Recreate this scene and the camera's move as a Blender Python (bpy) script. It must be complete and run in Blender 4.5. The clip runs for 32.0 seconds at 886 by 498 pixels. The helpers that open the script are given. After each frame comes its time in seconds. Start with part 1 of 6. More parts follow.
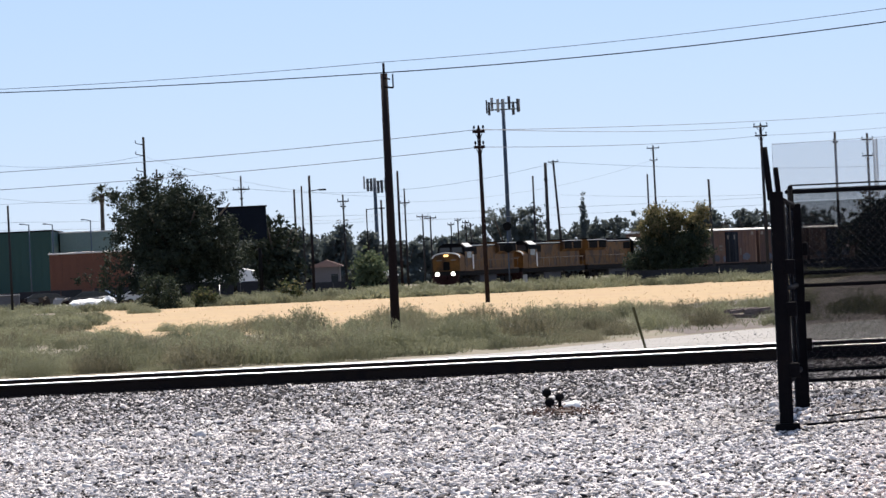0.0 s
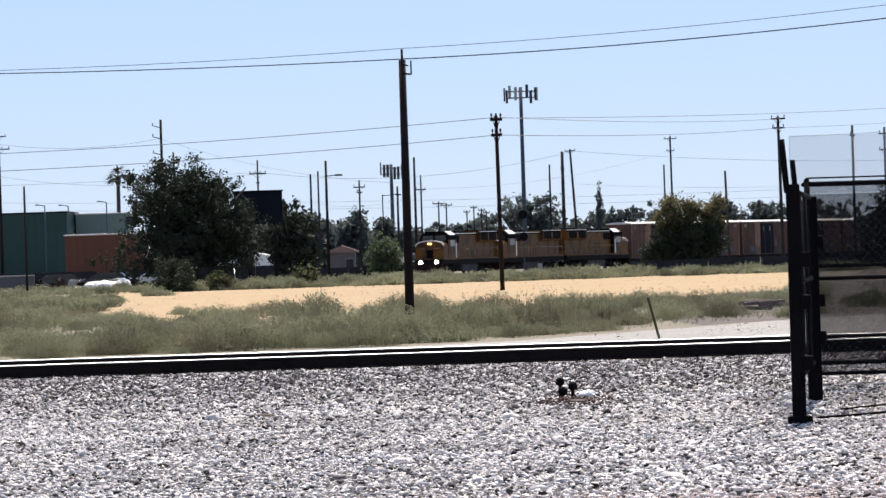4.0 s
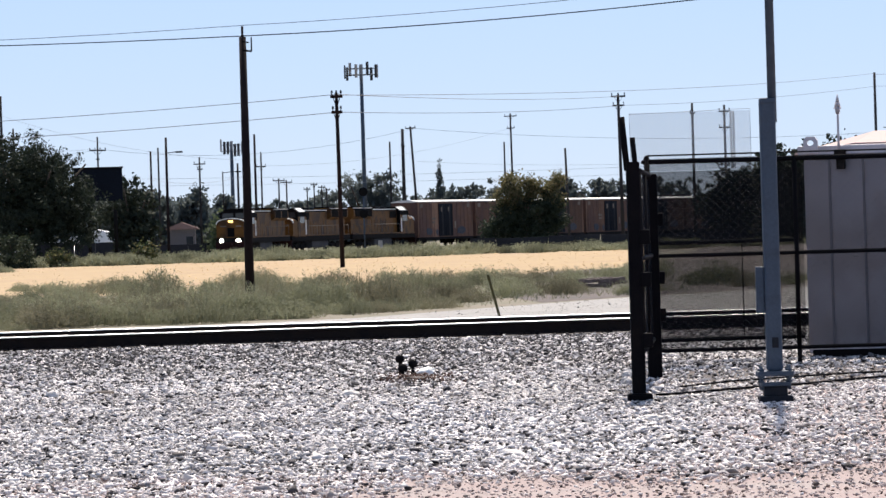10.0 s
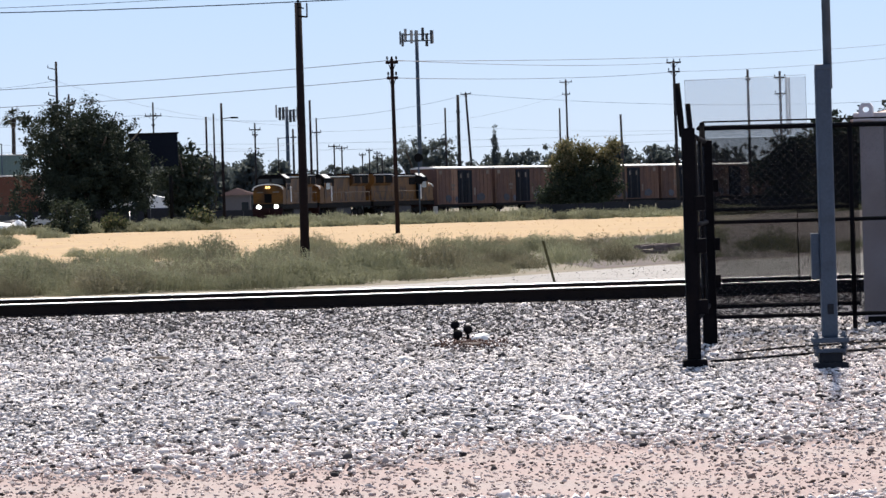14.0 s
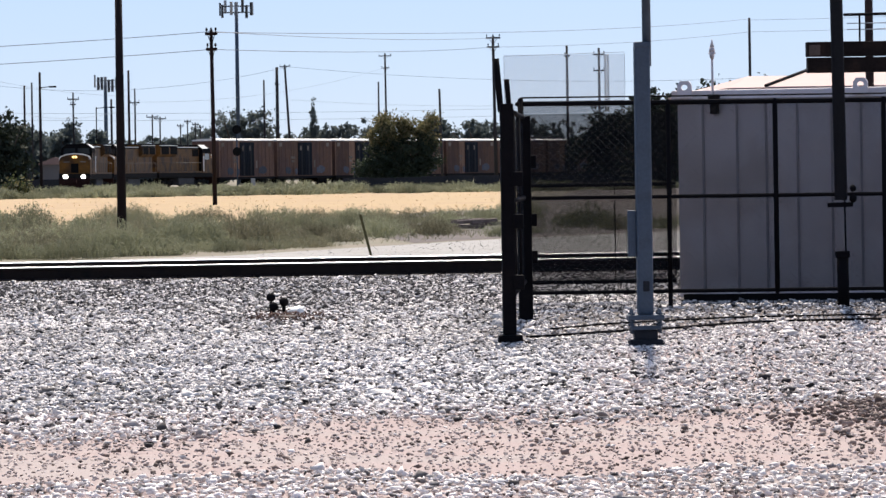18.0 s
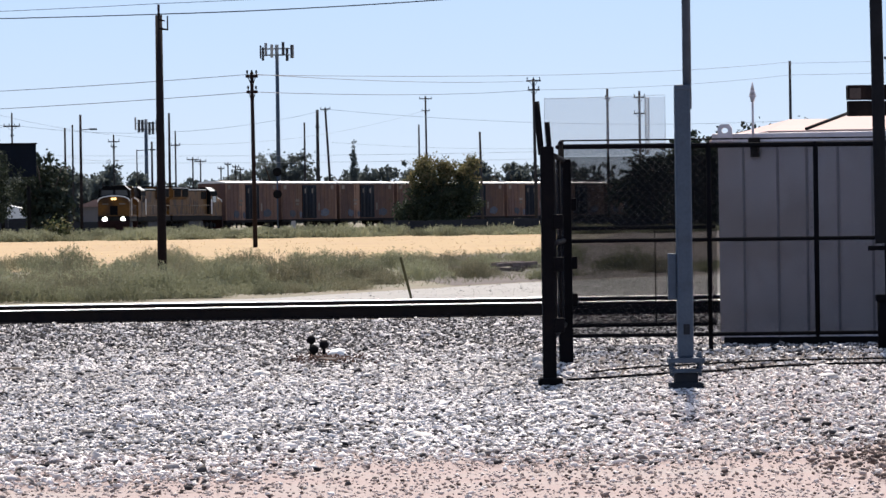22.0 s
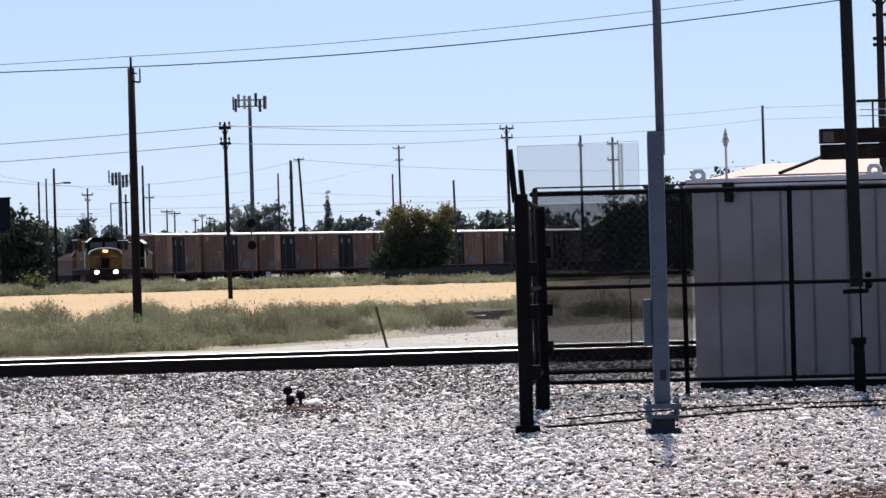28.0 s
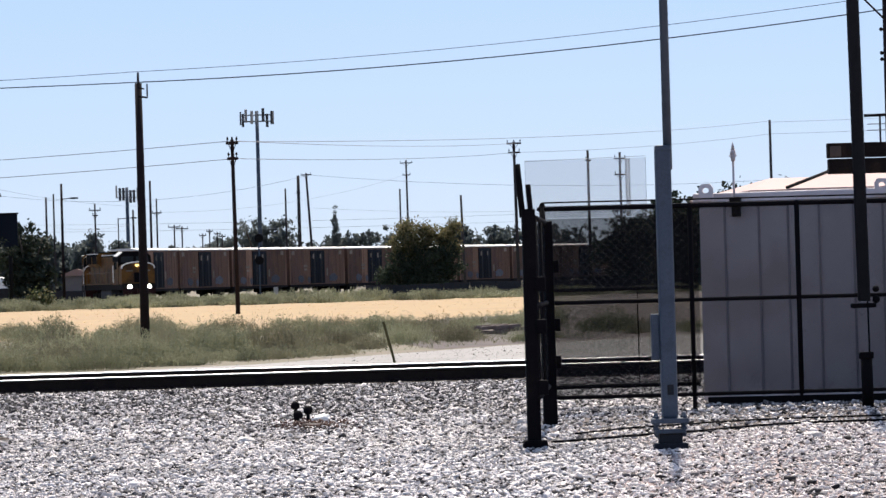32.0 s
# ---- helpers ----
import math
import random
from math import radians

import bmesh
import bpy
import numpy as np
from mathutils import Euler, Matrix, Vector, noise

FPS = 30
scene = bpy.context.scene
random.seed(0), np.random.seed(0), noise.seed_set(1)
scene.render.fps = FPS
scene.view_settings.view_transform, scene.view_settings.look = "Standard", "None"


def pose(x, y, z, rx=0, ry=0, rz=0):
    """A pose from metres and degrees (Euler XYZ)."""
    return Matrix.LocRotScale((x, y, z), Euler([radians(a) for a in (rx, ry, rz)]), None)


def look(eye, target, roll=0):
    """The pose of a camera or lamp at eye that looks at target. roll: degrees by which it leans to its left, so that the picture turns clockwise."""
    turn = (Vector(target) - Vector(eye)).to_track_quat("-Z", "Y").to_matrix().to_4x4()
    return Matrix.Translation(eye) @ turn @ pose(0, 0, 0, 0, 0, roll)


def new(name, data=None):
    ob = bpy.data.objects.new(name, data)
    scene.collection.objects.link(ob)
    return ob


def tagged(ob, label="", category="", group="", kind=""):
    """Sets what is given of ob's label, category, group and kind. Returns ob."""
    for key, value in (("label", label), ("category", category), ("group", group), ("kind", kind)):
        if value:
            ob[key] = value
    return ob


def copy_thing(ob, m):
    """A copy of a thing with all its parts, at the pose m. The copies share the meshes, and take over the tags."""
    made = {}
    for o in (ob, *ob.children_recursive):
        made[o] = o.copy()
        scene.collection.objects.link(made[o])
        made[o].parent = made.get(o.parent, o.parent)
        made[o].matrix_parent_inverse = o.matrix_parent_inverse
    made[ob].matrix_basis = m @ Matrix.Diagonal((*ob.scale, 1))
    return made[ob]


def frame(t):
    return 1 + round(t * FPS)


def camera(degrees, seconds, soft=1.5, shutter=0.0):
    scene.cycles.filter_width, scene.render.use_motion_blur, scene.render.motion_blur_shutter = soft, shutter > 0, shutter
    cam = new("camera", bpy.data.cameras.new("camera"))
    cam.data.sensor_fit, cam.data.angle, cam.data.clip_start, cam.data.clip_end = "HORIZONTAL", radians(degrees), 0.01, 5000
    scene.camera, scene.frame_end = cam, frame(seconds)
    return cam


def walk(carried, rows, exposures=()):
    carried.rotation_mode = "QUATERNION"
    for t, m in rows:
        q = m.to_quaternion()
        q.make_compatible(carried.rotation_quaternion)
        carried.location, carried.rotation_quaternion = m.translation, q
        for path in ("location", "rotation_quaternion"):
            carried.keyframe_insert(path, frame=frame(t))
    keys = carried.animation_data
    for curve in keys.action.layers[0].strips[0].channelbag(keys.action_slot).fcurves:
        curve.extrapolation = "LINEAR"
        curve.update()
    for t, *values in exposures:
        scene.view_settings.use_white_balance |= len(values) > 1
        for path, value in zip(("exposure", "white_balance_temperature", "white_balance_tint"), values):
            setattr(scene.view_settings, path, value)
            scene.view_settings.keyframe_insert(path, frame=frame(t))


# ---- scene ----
EYE = 1.42
K = 2.2   # plan depths are paced in units of this many metres
# seconds, yaw (left), pitch (up), roll (to its right), degrees: a camera held in the hand and panned
ROWS = [
    (0.0, 0.0067, 0.2373, 2.707),
    (0.5, 0.1188, 0.2196, 2.850),
    (1.0, 0.2029, 0.1826, 2.838),
    (1.5, 0.2671, 0.1402, 2.832),
    (2.0, 0.3231, 0.1313, 2.792),
    (2.5, 0.3605, 0.1468, 2.574),
    (4.5, -0.0277, 0.0973, 1.594),
    (5.0, -0.4103, -0.0099, 1.511),
    (5.5, -0.8146, -0.1087, 1.429),
    (6.0, -1.1849, -0.1985, 1.489),
    (6.5, -1.3998, -0.2697, 1.466),
    (7.0, -1.4752, -0.3407, 1.502),
    (7.5, -1.4446, -0.3767, 1.422),
    (8.0, -1.3765, -0.3776, 1.508),
    (8.5, -1.3171, -0.3320, 1.626),
    (9.0, -1.3033, -0.2446, 1.645),
    (9.5, -1.3225, -0.1758, 1.683),
    (10.0, -1.3261, -0.1347, 1.745),
    (10.5, -1.3024, -0.1360, 1.727),
    (11.0, -1.2683, -0.1638, 1.712),
    (11.5, -1.2127, -0.1861, 1.668),
    (12.0, -1.1437, -0.2076, 1.663),
    (12.5, -1.0460, -0.2434, 1.589),
    (13.0, -0.9093, -0.2989, 1.607),
    (13.5, -0.7804, -0.3759, 1.681),
    (15.5, -1.4556, -0.4988, 1.367),
    (16.0, -1.9279, -0.4859, 1.174),
    (16.5, -2.3042, -0.5106, 1.013),
    (17.0, -2.5523, -0.6094, 0.900),
    (17.5, -2.6067, -0.6828, 0.863),
    (18.0, -2.5024, -0.7217, 0.885),
    (18.5, -2.3992, -0.6624, 0.874),
    (19.0, -2.3505, -0.5357, 0.847),
    (19.5, -2.3441, -0.4150, 0.845),
    (20.0, -2.3239, -0.3539, 0.765),
    (20.5, -2.2609, -0.3567, 0.787),
    (21.0, -2.2047, -0.3653, 0.800),
    (21.5, -2.1522, -0.3558, 0.790),
    (22.0, -2.1334, -0.3180, 0.823),
    (22.5, -2.1577, -0.2528, 0.806),
    (23.0, -2.1869, -0.1927, 0.748),
    (23.5, -2.1850, -0.1364, 0.695),
    (24.0, -2.1636, -0.0922, 0.644),
    (24.5, -2.1361, -0.0662, 0.647),
    (25.0, -2.1256, -0.0548, 0.572),
    (25.5, -2.1585, -0.0680, 0.557),
    (27.5, -2.3419, 0.0398, 1.256),
    (28.0, -2.3761, 0.1315, 1.580),
    (28.5, -2.4214, 0.1802, 1.807),
    (29.0, -2.4681, 0.1356, 1.908),
    (29.5, -2.5294, 0.0693, 2.040),
    (30.0, -2.4910, 0.0311, 2.226),
    (30.5, -2.4388, 0.0609, 2.217),
    (31.0, -2.4017, 0.1388, 2.132),
    (31.5, -2.3697, 0.2258, 1.882),
    (32.0, -2.3111, 0.2722, 1.649),
]
cam = camera(8.236, 32.0)
walk(cam, [(t, pose(0, 0, EYE, 0, 0, yaw) @ pose(0, 0, 0, pitch) @ pose(0, 0, 0, 0, roll) @ pose(0, 0, 0, 90)) for t, yaw, pitch, roll in ROWS])

# ---- light ----
SUN_EL, SUN_AZ = 54.0, 4.5   # degrees above the horizon, and to the right of straight ahead
scene.view_settings.exposure = 0.82
world = bpy.data.worlds.new("world")
scene.world = world
world.use_nodes = True
wn = world.node_tree
sky = wn.nodes.new("ShaderNodeTexSky")
sky.sky_type, sky.sun_disc = "NISHITA", False
sky.sun_elevation, sky.sun_rotation = radians(SUN_EL), radians(SUN_AZ)
sky.altitude, sky.air_density, sky.dust_density, sky.ozone_density = 2400.0, 0.95, 0.0, 5.0
tint = wn.nodes.new("ShaderNodeMix")
tint.data_type, tint.blend_type = "RGBA", "MULTIPLY"
tint.inputs[0].default_value, tint.inputs[7].default_value = 1.0, (1.0, 0.95, 1.12, 1)
wn.links.new(sky.outputs[0], tint.inputs[6])
haze = wn.nodes.new("ShaderNodeMix")
haze.data_type = "RGBA"
haze.inputs[0].default_value, haze.inputs[7].default_value = 0.45, (4.85, 6.3, 8.7, 1)   # thin even high haze
wn.links.new(tint.outputs[2], haze.inputs[6])
wn.links.new(haze.outputs[2], wn.nodes["Background"].inputs[0])
wn.nodes["Background"].inputs[1].default_value = 0.060
sun_data = bpy.data.lights.new("sun", "SUN")
sun_data.energy, sun_data.angle, sun_data.color = 5.0, radians(0.53), (1.0, 0.905, 0.80)
sun = new("sun", sun_data)
sun.matrix_world = look((300 * math.sin(radians(SUN_AZ)), 300 * math.cos(radians(SUN_AZ)), 300 * math.tan(radians(SUN_EL))), (0, 0, 0))


# ---- materials ----
def material(name, color, rough=0.7, metal=0.0, vary=0.15, scale=8.0, fine=60.0, bump=0.2, second=None, patch=0.0, per=0.0, coat=0.0, spec=0.5):
    """A surface with grain at two scales: vary darkens and lightens, second is a stain colour laid on in patches,
    per varies the lightness from object to object."""
    m = bpy.data.materials.new(name)
    m.use_nodes = True
    nt = m.node_tree
    n, l = nt.nodes, nt.links
    b = n["Principled BSDF"]
    b.inputs["Roughness"].default_value, b.inputs["Metallic"].default_value = rough, metal
    b.inputs["Specular IOR Level"].default_value = spec
    b.inputs["Coat Weight"].default_value = coat
    geo = n.new("ShaderNodeTexCoord")
    big, small = n.new("ShaderNodeTexNoise"), n.new("ShaderNodeTexNoise")
    for tex, s in ((big, scale), (small, fine)):
        tex.inputs["Scale"].default_value, tex.inputs["Detail"].default_value = s, 4.0
        l.new(geo.outputs["Object"], tex.inputs["Vector"])
    mix = n.new("ShaderNodeMix")
    mix.data_type = "FLOAT"
    mix.inputs[0].default_value = 0.5
    l.new(big.outputs["Fac"], mix.inputs[2])
    l.new(small.outputs["Fac"], mix.inputs[3])
    ramp = n.new("ShaderNodeMapRange")
    ramp.inputs[1].default_value, ramp.inputs[2].default_value = 0.3, 0.7
    ramp.inputs[3].default_value, ramp.inputs[4].default_value = 1 - vary, 1 + vary
    l.new(mix.outputs[0], ramp.inputs[0])
    value = ramp.outputs[0]
    if per:
        info = n.new("ShaderNodeObjectInfo")
        pr = n.new("ShaderNodeMapRange")
        pr.inputs[3].default_value, pr.inputs[4].default_value = 1 - per, 1 + per
        l.new(info.outputs["Random"], pr.inputs[0])
        mul = n.new("ShaderNodeMath")
        mul.operation = "MULTIPLY"
        l.new(value, mul.inputs[0])
        l.new(pr.outputs[0], mul.inputs[1])
        value = mul.outputs[0]
    base = n.new("ShaderNodeRGB")
    base.outputs[0].default_value = (*color, 1)
    out = base.outputs[0]
    if second:
        st = n.new("ShaderNodeMix")
        st.data_type = "RGBA"
        st.inputs[7].default_value = (*second, 1)
        pm = n.new("ShaderNodeMapRange")
        pm.inputs[1].default_value, pm.inputs[2].default_value = 0.62 - patch * 0.3, 0.75 - patch * 0.3
        l.new(big.outputs["Fac"], pm.inputs[0])
        l.new(pm.outputs[0], st.inputs[0])
        l.new(out, st.inputs[6])
        out = st.outputs[2]
    sc = n.new("ShaderNodeVectorMath")
    sc.operation = "SCALE"
    l.new(out, sc.inputs[0])
    l.new(value, sc.inputs["Scale"])
    l.new(sc.outputs[0], b.inputs["Base Color"])
    if bump:
        bp = n.new("ShaderNodeBump")
        bp.inputs["Strength"].default_value, bp.inputs["Distance"].default_value = bump, 0.01
        l.new(small.outputs["Fac"], bp.inputs["Height"])
        l.new(bp.outputs[0], b.inputs["Normal"])
    return m


def scatter_material(name, colors, rough=0.9, through_light=0.0, soft=0.0, spread=False):
    """Stones, leaves and grass: the colour is picked island by island from a ramp of colours."""
    m = bpy.data.materials.new(name)
    m.use_nodes = True
    nt = m.node_tree
    n, l = nt.nodes, nt.links
    b = n["Principled BSDF"]
    b.inputs["Roughness"].default_value = rough
    b.inputs["Specular IOR Level"].default_value = 0.25
    geo, ramp = n.new("ShaderNodeNewGeometry"), n.new("ShaderNodeValToRGB")
    els = ramp.color_ramp.elements
    while len(els) < len(colors):
        els.new(0.5)
    for i, c in enumerate(colors):
        els[i].position, els[i].color = i / max(1, len(colors) - 1), (*c, 1)
    l.new(geo.outputs["Random Per Island"], ramp.inputs[0])
    tc, tex = n.new("ShaderNodeTexCoord"), n.new("ShaderNodeTexNoise")
    tex.inputs["Scale"].default_value = 0.35
    l.new(tc.outputs["Object"], tex.inputs["Vector"])
    mr = n.new("ShaderNodeMapRange")
    mr.inputs[1].default_value, mr.inputs[2].default_value = 0.3, 0.7
    mr.inputs[3].default_value, mr.inputs[4].default_value = 0.75, 1.2
    l.new(tex.outputs["Fac"], mr.inputs[0])
    info, per, mul = n.new("ShaderNodeObjectInfo"), n.new("ShaderNodeMapRange"), n.new("ShaderNodeMath")
    per.inputs[3].default_value, per.inputs[4].default_value = 0.68, 1.25
    mul.operation = "MULTIPLY"
    l.new(info.outputs["Random"], per.inputs[0])
    l.new(mr.outputs[0], mul.inputs[0])
    l.new(per.outputs[0], mul.inputs[1])
    sc = n.new("ShaderNodeVectorMath")
    sc.operation = "SCALE"
    l.new(ramp.outputs[0], sc.inputs[0])
    if through_light and spread:
        l.new(mul.outputs[0], sc.inputs["Scale"])
    else:
        l.new(mr.outputs[0], sc.inputs["Scale"])
    l.new(sc.outputs[0], b.inputs["Base Color"])
    if soft:
        up, add, unit = n.new("ShaderNodeVectorMath"), n.new("ShaderNodeVectorMath"), n.new("ShaderNodeVectorMath")
        up.operation, add.operation, unit.operation = "SCALE", "ADD", "NORMALIZE"
        up.inputs["Scale"].default_value = 1 - soft
        add.inputs[1].default_value = (0, -0.25 * soft, soft)
        l.new(geo.outputs["Normal"], up.inputs[0])
        l.new(up.outputs[0], add.inputs[0])
        l.new(add.outputs[0], unit.inputs[0])
        l.new(unit.outputs[0], b.inputs["Normal"])
    if through_light:
        tr, ms = n.new("ShaderNodeBsdfTranslucent"), n.new("ShaderNodeMixShader")
        ms.inputs[0].default_value = through_light
        l.new(sc.outputs[0], tr.inputs[0])
        l.new(b.outputs[0], ms.inputs[1])
        l.new(tr.outputs[0], ms.inputs[2])
        l.new(ms.outputs[0], n["Material Output"].inputs[0])
    return m


def glow(name, color, strength):
    m = material(name, color, 0.3, vary=0.05, bump=0)
    b = m.node_tree.nodes["Principled BSDF"]
    b.inputs["Emission Color"].default_value, b.inputs["Emission Strength"].default_value = (*color, 1), strength
    return m


def screen(name, color, clear, lit=0.0):
    """Thin woven screen: part of the light goes straight through, the rest meets dark or pale threads."""
    m = material(name, color, 0.9, vary=0.2, scale=1.5, fine=40, bump=0, spec=0.1)
    n, l = m.node_tree.nodes, m.node_tree.links
    b = n["Principled BSDF"]
    body = b.outputs[0]
    if lit:
        tr, ml = n.new("ShaderNodeBsdfTranslucent"), n.new("ShaderNodeMixShader")
        tr.inputs[0].default_value = (*color, 1)
        ml.inputs[0].default_value = lit
        l.new(body, ml.inputs[1])
        l.new(tr.outputs[0], ml.inputs[2])
        body = ml.outputs[0]
    hole, ms = n.new("ShaderNodeBsdfTransparent"), n.new("ShaderNodeMixShader")
    ms.inputs[0].default_value = clear
    l.new(body, ms.inputs[1])
    l.new(hole.outputs[0], ms.inputs[2])
    l.new(ms.outputs[0], n["Material Output"].inputs[0])
    return m


